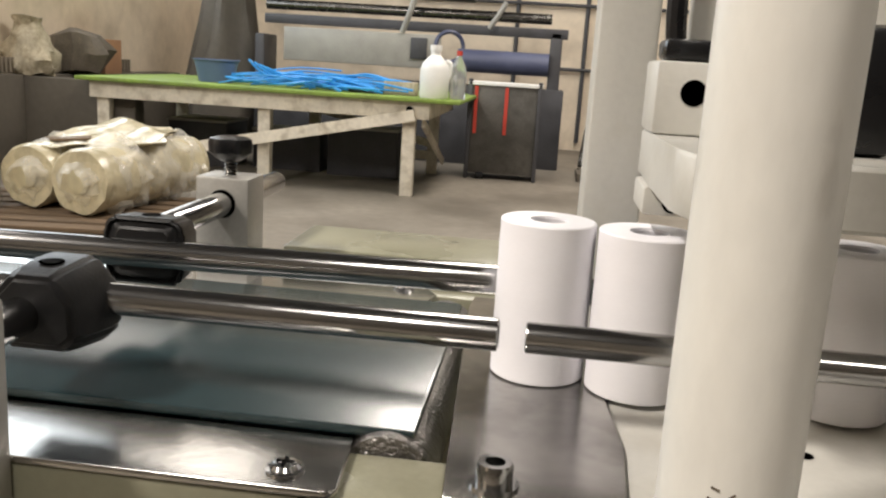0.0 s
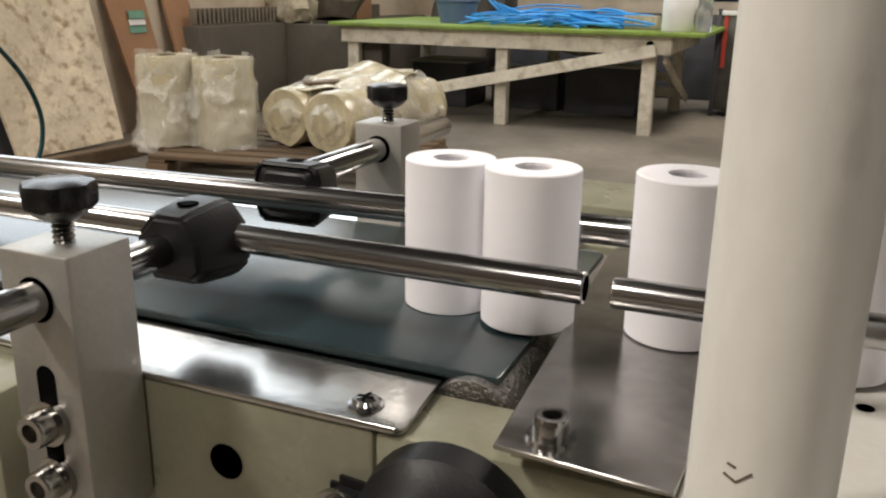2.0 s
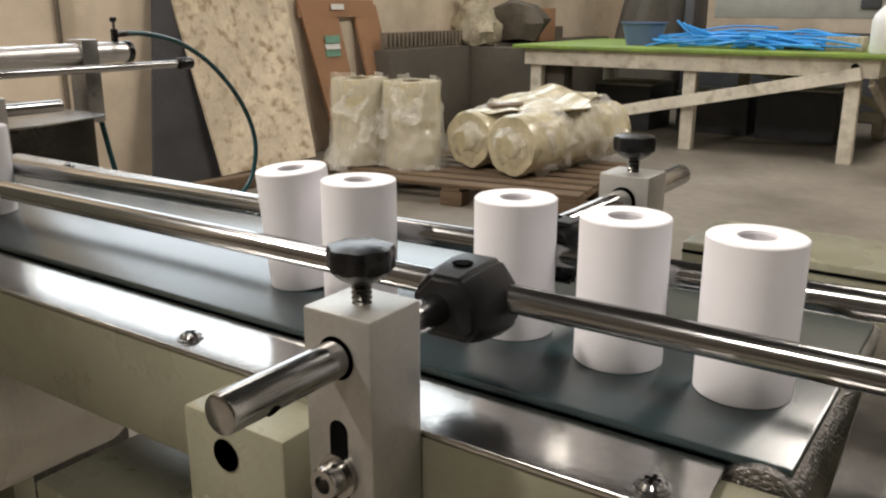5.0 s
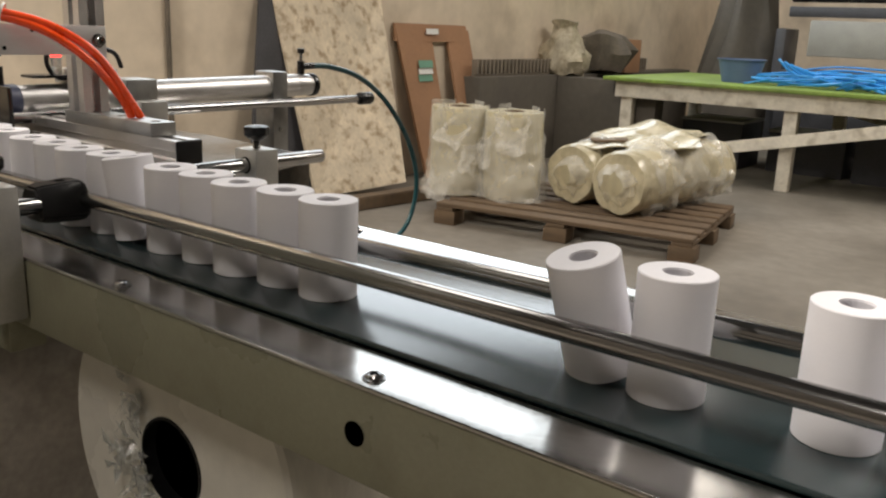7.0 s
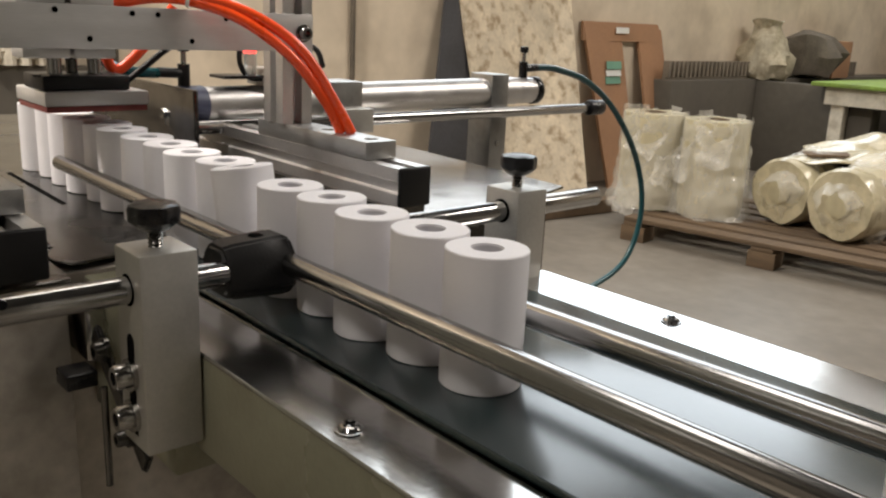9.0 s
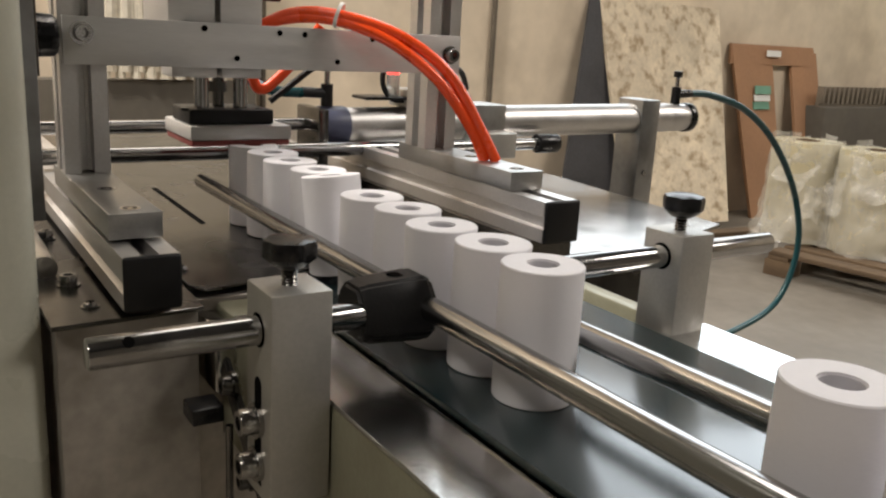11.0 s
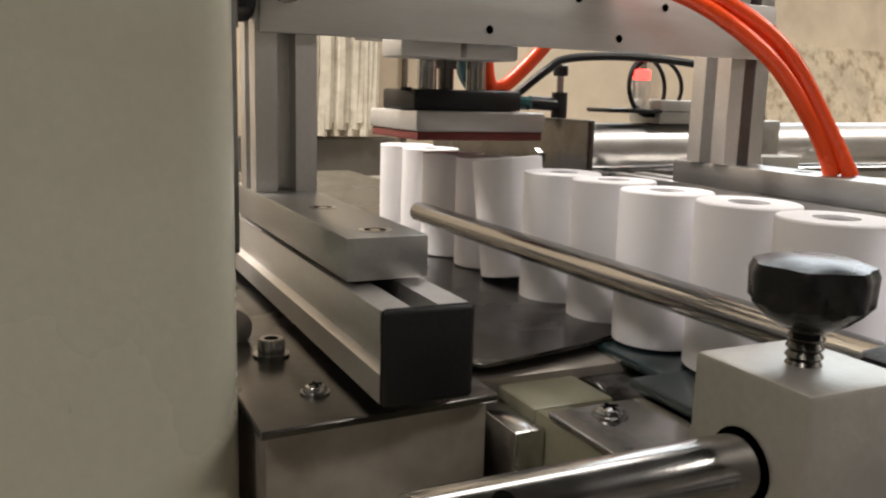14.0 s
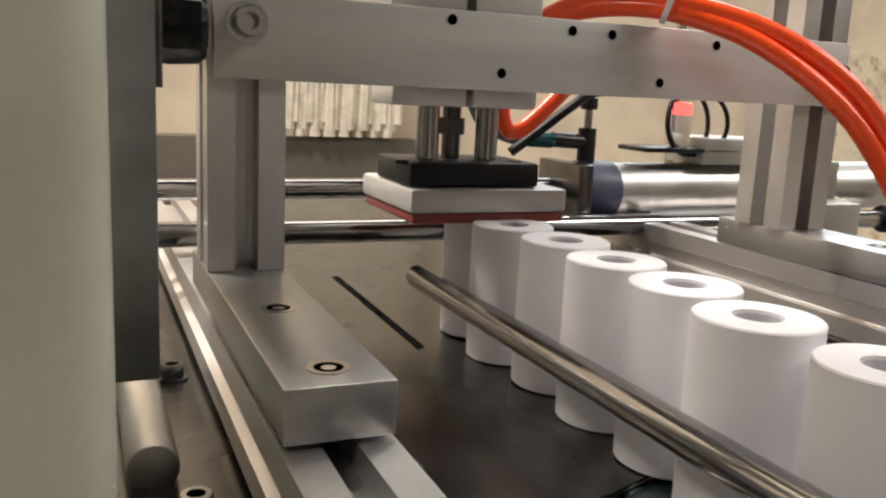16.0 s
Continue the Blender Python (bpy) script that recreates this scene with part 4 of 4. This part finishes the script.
PM = Matrix.Translation(V(-28.6, 45.2, FLOOR)) @ pose(0, 0, 0, 0, 0, 9)
pallet.matrix_basis = PM


def local(bm, m):
    bm.transform(m)
    return bm


def raw(x0, x1, y0, y1, z0, z1, bev=0.04):
    return local(box(x0, x1, y0, y1, FLOOR + z0, FLOOR + z1, bev), PM)


for k in range(7):
    part("deck_board", raw(-8.2, 8.2, -6 + 1.8 * k, -4.8 + 1.8 * k, 1.15, 1.42), TIMBER, pallet)
for bx in (-7.6, 0, 7.6):
    part("stringer", raw(bx - 0.6, bx + 0.6, -6, 6, 0.9, 1.14), TIMBER, pallet)
    for by in (-5.3, 0, 5.3):
        part("pallet_block", raw(bx - 0.75, bx + 0.75, by - 0.7, by + 0.7, 0.0, 0.9), TIMBER, pallet)

PZ = FLOOR + 1.44


def crumple(bm, amount, freq):
    for v in bm.verts:
        n = noise.noise_vector(v.co * freq)
        v.co += n * amount * S
    return bm


def film_stack(x, y, r, h, lean):
    base = thing("film_roll", (x, y, PZ), "pale translucent film roll standing upright in loose wrap", "film roll", "film rolls on the pallet")
    prof = [(r * 0.98, 0), (r, 0.1)] + [(r, h * k / 6) for k in range(1, 6)] + [(r, h - 0.1), (r * 0.98, h), (0.62, h), (0.62, h - 0.6), (0.05, h - 0.6)]
    part("roll_body", lathe((x, y, PZ), prof, 44), FILM_ROLL, base)
    part("core_ring", lathe((x, y, PZ + h), [(0.66, -0.3), (0.66, 0.03), (0.52, 0.03), (0.52, -0.3), (0.66, -0.3)], 24), TIMBER, base)
    wrap = [(r * (1.04 + 0.26 * (1 - f) ** 3 + 0.02 * math.sin(9 * f + x)), 0.05 + (h + 0.5) * f) for f in [j / 22 for j in range(23)]]
    bm = lathe((x, y, PZ), wrap, 72, None, (0, 0, 1), 0.10)
    bmesh.ops.delete(bm, geom=[f for f in bm.faces if len(f.verts) > 4 or f.calc_center_median().z > V(0, 0, PZ + h + 0.25 * math.sin(40 * f.calc_center_median().x)).z], context="FACES")
    part("loose_wrap", crumple(crumple(bm, 0.16, 6.0), 0.10, 17.0), WRAP, base)
    for k in range(3):
        a = random.uniform(-2.6, -0.4)
        bm = bmesh.new()
        m = Matrix.Translation(V(x + r * 1.1 * math.cos(a), y + r * 1.1 * math.sin(a), PZ + h * random.uniform(0.12, 0.8))) @ pose(0, 0, 0, random.uniform(50, 120), random.uniform(-40, 40), math.degrees(a) + 90)
        bmesh.ops.create_grid(bm, x_segments=12, y_segments=12, size=0.5, matrix=m @ Matrix.Diagonal((random.uniform(1.2, 2.2) * S, random.uniform(1.5, 3.4) * S, 1, 1)))
        part("wrap_flap", crumple(crumple(bm, 0.5, 9.0), 0.2, 25.0), WRAP, base)
    return base


film_stack(-37.1, 42.0, 1.9, 5.8, 0)
film_stack(-33.5, 43.2, 1.95, 5.7, 0)


def film_log(p0, p1, r):
    mid = [(a + b) / 2 for a, b in zip(p0, p1)]
    base = thing("film_roll", (mid[0], mid[1], mid[2] - r), "pale film roll lying on its side in creased wrap", "film roll", "film rolls on the pallet")
    d = V(*p1) - V(*p0)
    n = d.length / S
    prof = [(0.3, -0.05), (0.8, 0.02), (r * 0.93, 0.0), (r, 0.25)] + [(r, n * k / 24) for k in range(1, 24)] + [(r, n - 0.25), (r * 0.9, n), (0.3, n)]
    bm = lathe(p0, prof, 72, None, d.normalized(), 0.05)
    part("roll_body", crumple(crumple(bm, 0.09, 9.0), 0.05, 24.0), FILM, base)
    part("core_plug", lathe(p0, [(0.7, -0.09), (0.62, -0.13), (0.02, -0.13)], 24, None, d.normalized()), FILM_ROLL, base)
    wrap = [(r * (0.35 + 0.7 * min(1, f * 4.5) + 0.05 * math.sin(20 * f)), -0.9 + (n * 0.9 + 0.9) * f) for f in [j / 26 for j in range(27)]]
    bm = lathe(p0, wrap, 64, None, d.normalized(), 0.3)
    bmesh.ops.delete(bm, geom=[f for f in bm.faces if len(f.verts) > 4], context="FACES")
    part("loose_wrap", crumple(crumple(bm, 0.30, 7.0), 0.20, 19.0), WRAP, base)


film_log((-25.6, 43.0, PZ + 2.0), (-24.2, 55.0, PZ + 2.0), 2.0)
film_log((-29.6, 44.2, PZ + 1.95), (-28.5, 56.0, PZ + 1.95), 1.95)
flap = thing("folded_film_sheet", (-28, 49, PZ + 4), "folded pale film sheet on top of the lying rolls", "film sheet")
bm = bmesh.new()
bmesh.ops.create_grid(bm, x_segments=26, y_segments=26, size=0.5, matrix=Matrix.Translation(V(-27.4, 50, PZ + 4.25)) @ pose(0, 0, 0, 4, -6, 20) @ Matrix.Diagonal((7.5 * S, 9 * S, 1, 1)))
crumple(bm, 0.7, 5.0)
bmesh.ops.solidify(bm, geom=bm.faces[:], thickness=0.006)
part("sheet", bm, FILM, flap)
part("board", beam((-29.5, 46.5, PZ + 4.0), (-25.0, 52.5, PZ + 4.05), 1.6, 0.12), TIMBER, flap)

# ---- things on the parapet ----
sack = thing("woven_sack", (-46.0, 71.5, 8.3), "crumpled woven sack slumped on the parapet", "sack")
prof = [(0.3, 0.0), (2.0, 0.05), (2.2, 0.5), (2.25, 1.2), (2.1, 2.0), (1.95, 2.8), (1.5, 3.6), (1.0, 4.2), (0.9, 4.6), (1.15, 5.0), (0.25, 4.9)]
bm = lathe((-46.6, 72.0, 7.0), prof, 56, None, (0, 0, 1), 0.4)
part("bag", crumple(crumple(bm, 0.4, 5.0), 0.2, 14.0), SACK, sack, "", 60)
bag = thing("dark_bundle", (-46.6, 79.5, 7.2), "dark bundle of cloth on the parapet", "bundle")
bm = lathe((-46.6, 79.8, 7.2), [(0.4, 0), (2.6, 0.1), (2.9, 2.0), (2.2, 3.6), (0.3, 4.2)], 32, None, (0, 0, 1), 0.5)
part("cloth", crumple(bm, 0.5, 4.0), WORK, bag)
carton = thing("small_carton", (-46.6, 85, 7.2), "small brown cardboard carton on the parapet", "carton")
part("carton_body", box(-48.0, -45.4, 83.4, 87.0, 7.0, 10.6, 0.05), CARD, carton)

# ---- the workbench ----
table = thing("workbench", (-22, 76, -1.2), "worn white timber workbench with a bright green top", "workbench")
part("tabletop", box(-40, -6, 67.8, 88, 7.0, 7.35, 0.08), GREEN_TOP, table, "scuffed bright green tabletop")
part("apron", box(-39, -8.6, 68.5, 68.95, 5.55, 6.99, 0.05), BENCH, table)
part("apron", box(-39, -8.6, 86.4, 86.9, 5.6, 6.99, 0.05), BENCH, table)
part("apron", box(-9.0, -8.55, 69.0, 86.4, 5.6, 6.99, 0.05), BENCH, table)
for lx in (-38.0, -23.2, -10.4):
    for ly in (68.96, 85.5):
        part("leg", box(lx - 0.55, lx + 0.55, ly, ly + 0.95, -1.2, 6.98, 0.06), BENCH, table)
part("brace", beam((-9.8, 68.3, 5.9), (-32.5, 68.3, 1.1), 0.3, 1.0, 0.04), BENCH, table)
part("brace", beam((-9.2, 69.5, 5.2), (-9.2, 85.5, 0.2), 0.3, 0.7, 0.04), BENCH, table)
part("brace", beam((-10.4, 85.0, 2.0), (-24.0, 85.0, 5.2), 0.3, 0.8, 0.04), BENCH, table)
part("stretcher", beam((-38, 85.2, 0.8), (-10, 85.2, 0.8), 0.4, 0.9, 0.04), BENCH, table)
part("bolt", rod((-10.3, 68.49, 6.36), (-10.3, 68.2, 6.36), 0.28), HOLE, table)
basin = thing("washbasin", (-29.3, 73.5, 7.35), "round blue plastic basin on the bench", "basin")
part("bowl", lathe((-29.3, 73.5, 7.36), [(1.55, 0.0), (2.0, 1.9), (2.15, 1.95), (2.15, 2.05), (1.9, 2.05), (1.48, 0.15), (0.05, 0.12)], 40), BASIN, basin)
straps = thing("strapping_heap", (-19, 73, 7.36), "tangled heap of blue plastic strapping on the bench", "strapping", "", "stuff")
bm = bmesh.new()
for k in range(70):
    x, y, a, ln = random.gauss(-19.5, 3.0), random.uniform(70.5, 76), random.uniform(-0.5, 0.5), random.uniform(2, 5)
    z = 7.45 + abs(random.gauss(0, 0.55))
    c = [(x - ln * math.cos(a), y - ln * math.sin(a), max(7.42, z + random.uniform(-0.4, 0.3))), (x, y, z + random.uniform(0, 0.7)), (x + ln * math.cos(a), y + ln * math.sin(a), max(7.42, z + random.uniform(-0.5, 0.4)))]
    tube(c, random.uniform(0.07, 0.13), 5, bm, 5)
for k in range(4):
    tube([(-25.5 + k * 0.5, 71.5, 9.6 - 0.2 * k), (-24 + k * 0.6, 71.5, 8.4), (-21.5, 71.6, 8.0 + 0.1 * k)], 0.12, 5, bm, 5)
part("strands", bm, BLUE_STRAP, straps)
pile = thing("dark_cloth_pile", (-15.5, 75, 7.36), "dark crumpled cloth and film on the bench", "cloth")
bm = lathe((-15.0, 75.0, 7.36), [(0.3, 0), (3.0, 0.05), (2.5, 0.8), (1.2, 1.3), (0.2, 1.4)], 30, None, (0, 0, 1), 0.6)
part("cloth", crumple(bm, 0.5, 4.0), WORK, pile)
carton = thing("small_carton", (-11.8, 72.5, 7.36), "small open tan carton on the bench", "carton")
part("carton_body", box(-13.2, -10.4, 71.6, 73.6, 7.36, 8.5, 0.05), SACK, carton)
jug = thing("plastic_jug", (-8.5, 69.8, 7.36), "white plastic canister with a narrow neck", "canister")
part("body", lathe((-8.5, 69.8, 7.36), [(1.15, 0), (1.25, 0.15), (1.25, 2.4), (1.1, 2.9), (0.55, 3.5), (0.42, 3.6), (0.42, 4.0), (0.05, 4.0)], 32), WHITE_PLASTIC, jug)
part("cap", lathe((-8.5, 69.8, 11.36), [(0.5, 0), (0.5, 0.45), (0.05, 0.45)], 20), WHITE_PLASTIC, jug)
part("handle", tube([(-7.6, 69.8, 10.5), (-7.2, 69.8, 10.3), (-7.2, 69.8, 9.4), (-7.4, 69.8, 9.0)], 0.18, 8), WHITE_PLASTIC, jug)
bottle = thing("water_bottle", (-6.6, 71.0, 7.36), "clear plastic bottle with a red cap", "bottle")
part("body", lathe((-6.6, 71.0, 7.36), [(0.65, 0), (0.7, 0.1), (0.7, 2.3), (0.6, 2.8), (0.25, 3.5), (0.22, 3.7), (0.05, 3.7)], 24), CLEAR, bottle)
part("cap", lathe((-6.6, 71.0, 11.06), [(0.26, 0), (0.26, 0.4), (0.05, 0.4)], 16), RED, bottle)

# ---- what stands behind the bench ----
for i, (x0, x1, y0, y1, h) in enumerate(((-36, -30, 78, 84, 3.2), (-28, -21, 80, 85, 2.6), (-20, -13, 79, 84, 3.4))):
    crate = thing("storage_crate", ((x0 + x1) / 2, (y0 + y1) / 2, -1.2), "dark dusty crate stored under the workbench", "crate", "crates under the bench")
    part("crate_body", box(x0, x1, y0, y1, -1.2, h, 0.12), DARK_MACHINE, crate)
    part("crate_rim", box(x0 - 0.1, x1 + 0.1, y0 - 0.1, y1 + 0.1, h, h + 0.25, 0.05), GREY_PAINT, crate)
cart = thing("steel_bin", (-3.0, 86.5, -1.2), "dark steel bin with red edge strips", "bin")
part("bin_body", box(-6.8, 0.6, 84.8, 89, -0.6, 8.4, 0.1), DARK_BIN, cart)
for bx in (-6.85, 0.25):
    part("corner_post", box(bx, bx + 0.4, 84.5, 84.9, -1.2, 9.0, 0.03), DARK_MACHINE, cart)
part("rim", box(-6.9, 0.7, 84.5, 89.2, 8.4, 8.75, 0.04), WHITE_PLASTIC, cart)
for bx in (-6.2, -3.1):
    part("red_strip", box(bx, bx + 0.35, 84.6, 84.79, 3.5, 8.3), RED, cart)
part("caster", rod((-5.6, 84.7, -0.85), (-4.8, 84.7, -0.85), 0.35), BLACK, cart)
mach = thing("winding_machine", (-14, 100, -1.2), "dusty grey winding machine with dark rollers", "machine")
part("bed", box(-33, 3, 97, 103, -1.2, 8.0, 0.1), DARK_MACHINE, mach)
part("side_panel", box(-30, -11.5, 96, 96.8, 9.6, 13.4, 0.1), GREY_PAINT, mach)
part("switch_plate", box(-14.9, -13.0, 95.7, 95.98, 10.6, 13.0, 0.05), DARK_MACHINE, mach)
part("end_frame", box(-34.2, -33, 98, 103, -1.2, 12.5, 0.2), DARK_MACHINE, mach)
part("end_frame", box(1.0, 2.4, 98, 103, -1.2, 14.6, 0.2), DARK_MACHINE, mach)
part("roller", rod((-9.5, 97.5, 10.8), (1.0, 97.5, 10.8), 1.3, None, 32), NAVY, mach, "dark navy roller")
part("roller", rod((-33, 99, 16), (1.0, 99, 16), 0.6, None, 24), DULL_STEEL, mach)
part("roller", rod((-33, 99, 19), (-8, 99, 19), 1.6, None, 28), DARK_MACHINE, mach)
part("beam", box(-33, 3, 98, 99, 13.8, 14.9, 0.08), DARK_MACHINE, mach)
part("hand_wheel", lathe((-10.5, 96.6, 12.2), [(1.7, -0.2), (1.95, 0), (1.7, 0.2), (1.45, 0), (1.7, -0.2)], 28, None, (0.5, -1, 0)), NAVY, mach)
part("lever", tube([(-16, 96, 13.5), (-15.2, 95.6, 15.5), (-14.6, 95.6, 17.5)], 0.35), GREY_PAINT, mach)
part("lever", tube([(-6, 96, 14.5), (-5.0, 95.6, 16.0), (-4.2, 95.6, 17.4)], 0.3), GREY_PAINT, mach)
fan = thing("leaning_tarp", (-38, 98, -1.2), "grey folded tarpaulin leaning in the corner", "tarpaulin")
bm = lathe((-40, 101, -1.2), [(5.0, 0), (4.6, 6), (3.6, 12), (2.8, 18), (0.5, 24)], 30, None, (0.05, 0.1, 1), 0.5)
part("tarp", crumple(bm, 0.8, 2.5), GREY_WALL, fan)
heap = thing("scrap_heap", (8, 92, -1.2), "heap of dark scrap parts on the floor", "scrap")
part("scrap_piece", box(5, 12, 88, 93.5, -1.2, -0.3, 0.2), WORK, heap)
for k in range(9):
    part("scrap_piece", beam((4 + random.uniform(0, 7), 88 + random.uniform(0, 6), -0.6 + random.uniform(0, 3)), (6 + random.uniform(0, 7), 90 + random.uniform(0, 6), 1.0 + random.uniform(-1, 4)), random.uniform(0.4, 1.4), random.uniform(0.4, 1.2), 0.1),
         (DARK_MACHINE, WORK, DULL_STEEL)[k % 3], heap)
# conduits on the north wall
for k, x in enumerate((-4, 6, 13)):
    pipe = thing("wall_pipe", (x, 124.6, 0), "dark conduit on the far wall", "pipe", "far wall pipes")
    part("conduit", rod((x, 124.6, 0), (x, 124.6, 45), 0.3), DARK_MACHINE, pipe)
pipe = thing("wall_pipe", (0, 124.4, 18), "dark conduit on the far wall", "pipe", "far wall pipes")
part("conduit", rod((-20, 124.3, 19.5), (40, 124.3, 19.5), 0.25), DARK_MACHINE, pipe)
part("conduit", rod((-20, 124.3, 10.5), (40, 124.3, 10.5), 0.25), DARK_MACHINE, pipe)


def lane(x):
    """The row's distance from the near frame, and the height of what carries it, along the line."""
    y = 1.36 if x > -1 else (1.36 + (x + 1) * 0.034 if x > -9.5 else 1.07)
    return y, (8.605 if x > 0.85 else BZ if x > -14.1 else 8.594)


def stand_pose(x, lean=0.0, toward=0.0, dy=0.0):
    y, z = lane(x)
    return Matrix.Translation(V(x, y + dy, z + 0.28 * abs(math.sin(radians(lean))))) @ pose(0, 0, 0, toward, lean, 0)


def key_line(ob, rows, lean=0.0, toward=0.0, dy=0.0):
    walk(ob, [(t, stand_pose(x, lean, toward, dy)) for t, x in rows])


def motions():
    # rolls that wait in the queue, then ride on with it; the first ones are pushed aside in two batches
    hold = [(0, -8.42), (7.55, -8.42), (7.75, -8.56), (9.75, -11.08), (9.95, -11.22), (12.3, -11.22), (12.5, -11.36), (15.5, -15.18), (15.65, -15.32), (16, -15.32)]
    for k in range(1, 16):
        dx, dy = -0.61 * k, 0.03 * math.sin(k * 2.4)
        rows = [(t, x + dx) for t, x in hold]
        ob = roll_at(rows[0][1])
        lean, toward = (-8.0, 3.0) if k == 5 else (0.8 * math.sin(k * 1.7), 0)
        front = [r for r in ((10.35, -11.22 + dx), (15.66, -15.32 + dx)) if r[1] < (-16.95 if r[0] < 12 else -17.4)]
        if front:
            t0, x0 = front[0]
            keys = [(t, stand_pose(x, lean, toward, dy)) for t, x in rows if t <= t0] + [(t0, stand_pose(x0, lean, toward, dy))]
            end = stand_pose(x0)
            for s, d in (((0.15, -0.5), (0.3, -2.5), (0.48, -5.3)) if t0 < 12 else ((0.12, -1.6), (0.25, -4.4), (0.34, -5.3))):
                if t0 + s <= 16:
                    keys.append((t0 + s, Matrix.Translation(Vector((0, d * S, 0))) @ end))
            if keys[-1][0] < 15.99:
                keys.append((16, keys[-1][1]))
            walk(ob, keys)
        else:
            key_line(ob, rows, lean, toward, dy)
    # rolls that ride on the belt one after another
    key_line(roll_at(-3.2), [(0, -3.2), (2, -5.0), (4, -6.83), (4.2, -7.1), (5.2, -8.3), (5.4, -8.42)] + [r for r in hold if r[0] > 5.4])
    a = [(0, 1.15), (0.85, 1.14), (1.5, 0.47), (2.5, -0.66), (3.5, -1.83), (4.2, -2.68)]
    walk(roll_at(1.15), [(t, stand_pose(x, 0, 0, 0.05)) for t, x in a] + [(t, stand_pose(x, n, 13.0 * n / -9.0)) for t, x, n in (
        (5.2, -3.68, -4), (6.3, -4.72, -8.5), (6.5, -4.96, -8.5), (7, -5.5, -8.5), (7.5, -5.97, -8.5), (8, -6.37, -5), (9.5, -7.75, 0), (11, -9.05, 0), (12, -9.96, 0), (13, -11.05, 0),
        (14.0, -12.5, 0), (14.5, -13.3, 0), (15.0, -13.98, 0), (15.5, -14.56, 0), (15.65, -14.71, 0), (16, -14.71, 0))])
    key_line(roll_at(1.72), [(0, 1.72), (0.85, 1.71), (1.5, 1.04), (2.5, -0.07), (3.5, -1.2), (4.2, -2.02), (6.3, -4.14), (7, -4.94), (7.5, -5.43), (8, -5.8), (11, -8.42), (12, -9.3), (13, -10.4), (14.0, -11.85), (14.5, -12.65), (15.0, -13.35), (15.5, -13.95), (15.65, -14.1), (16, -14.1)], 0, 0, -0.09)
    key_line(roll_at(2.29), [(0, 2.29), (1.0, 2.29), (1.5, 1.75), (2.0, 1.30), (2.5, 1.02), (3.0, 0.52), (3.5, -0.03), (4.2, -0.8), (6.3, -2.88), (7, -3.78), (8, -4.85), (11, -7.6), (13, -9.5), (14.5, -11.9), (15.5, -13.3), (15.7, -13.49), (16, -13.49)])
    key_line(roll_at(2.86), [(0, 2.86), (1.0, 2.86), (1.6, 2.5), (2.5, 1.70), (3.0, 1.19), (3.5, 0.74), (4.2, 0.03), (6.3, -2.08), (7, -2.98), (8, -4.05), (11, -6.9), (13, -8.8), (15.5, -12.2), (16, -12.85)], 0, 0, -0.09)
    key_line(roll_at(3.43), [(0, 3.43), (1.0, 3.43), (1.6, 3.08), (2.5, 2.27), (3.0, 1.76), (3.5, 1.31), (4.2, 0.73), (6.3, -1.3), (7, -2.25), (8, -3.3), (11, -6.2), (13, -8.1), (15.5, -11.5), (16, -12.15)], 0, 0, -0.12)
    for k in range(8):
        x = 4.0 + 0.57 * k
        key_line(roll_at(x), [(0, x), (1.0, x), (1.6, x - 0.3), (2.5, x - 1.0), (4.2, x - 2.2 + 0.02 * k), (8, x - 5.2 + 0.25 * k), (12, x - 8.4 + 0.5 * k), (16, x - 12.6 + 0.9 * k)])
    key_line(ROLL, [(0, 8.56), (1.0, 8.56), (2.5, 7.56), (16, 4.0)])
    # press and pusher
    base = press.matrix_basis.copy()
    walk(press, [(t, Matrix.Translation((0, 0, d * S)) @ base) for t, d in ((0, 0), (7.45, 0), (7.6, 0.17), (9.85, 0.17), (10.0, 0), (12.2, 0), (12.35, 0.17), (15.5, 0.17), (15.62, 0), (16, 0))])
    base = clamp_hood.matrix_basis.copy()
    walk(clamp_hood, [(t, Matrix.Translation((e * S, 0, d * S)) @ base) for t, e, d in ((0, -0.54, 0.25), (0.1, -0.46, 0.22), (0.3, -0.06, 0.06), (0.45, 0, 0), (0.95, 0, 0.02), (1.2, 0, 0.18), (1.5, 0, 0.34), (2.2, 0, 0.36), (16, 0, 0.36))])
    base = pusher.matrix_basis.copy()
    walk(pusher, [(t, Matrix.Translation((0, d * S, 0)) @ base) for t, d in ((0, 0), (10.35, 0), (10.5, -0.5), (10.65, -2.5), (10.83, -5.3), (11.5, -5.3), (11.75, -0.3), (11.85, 0), (15.64, 0), (15.78, -1.6), (15.91, -4.4), (16, -5.3))])


motions()
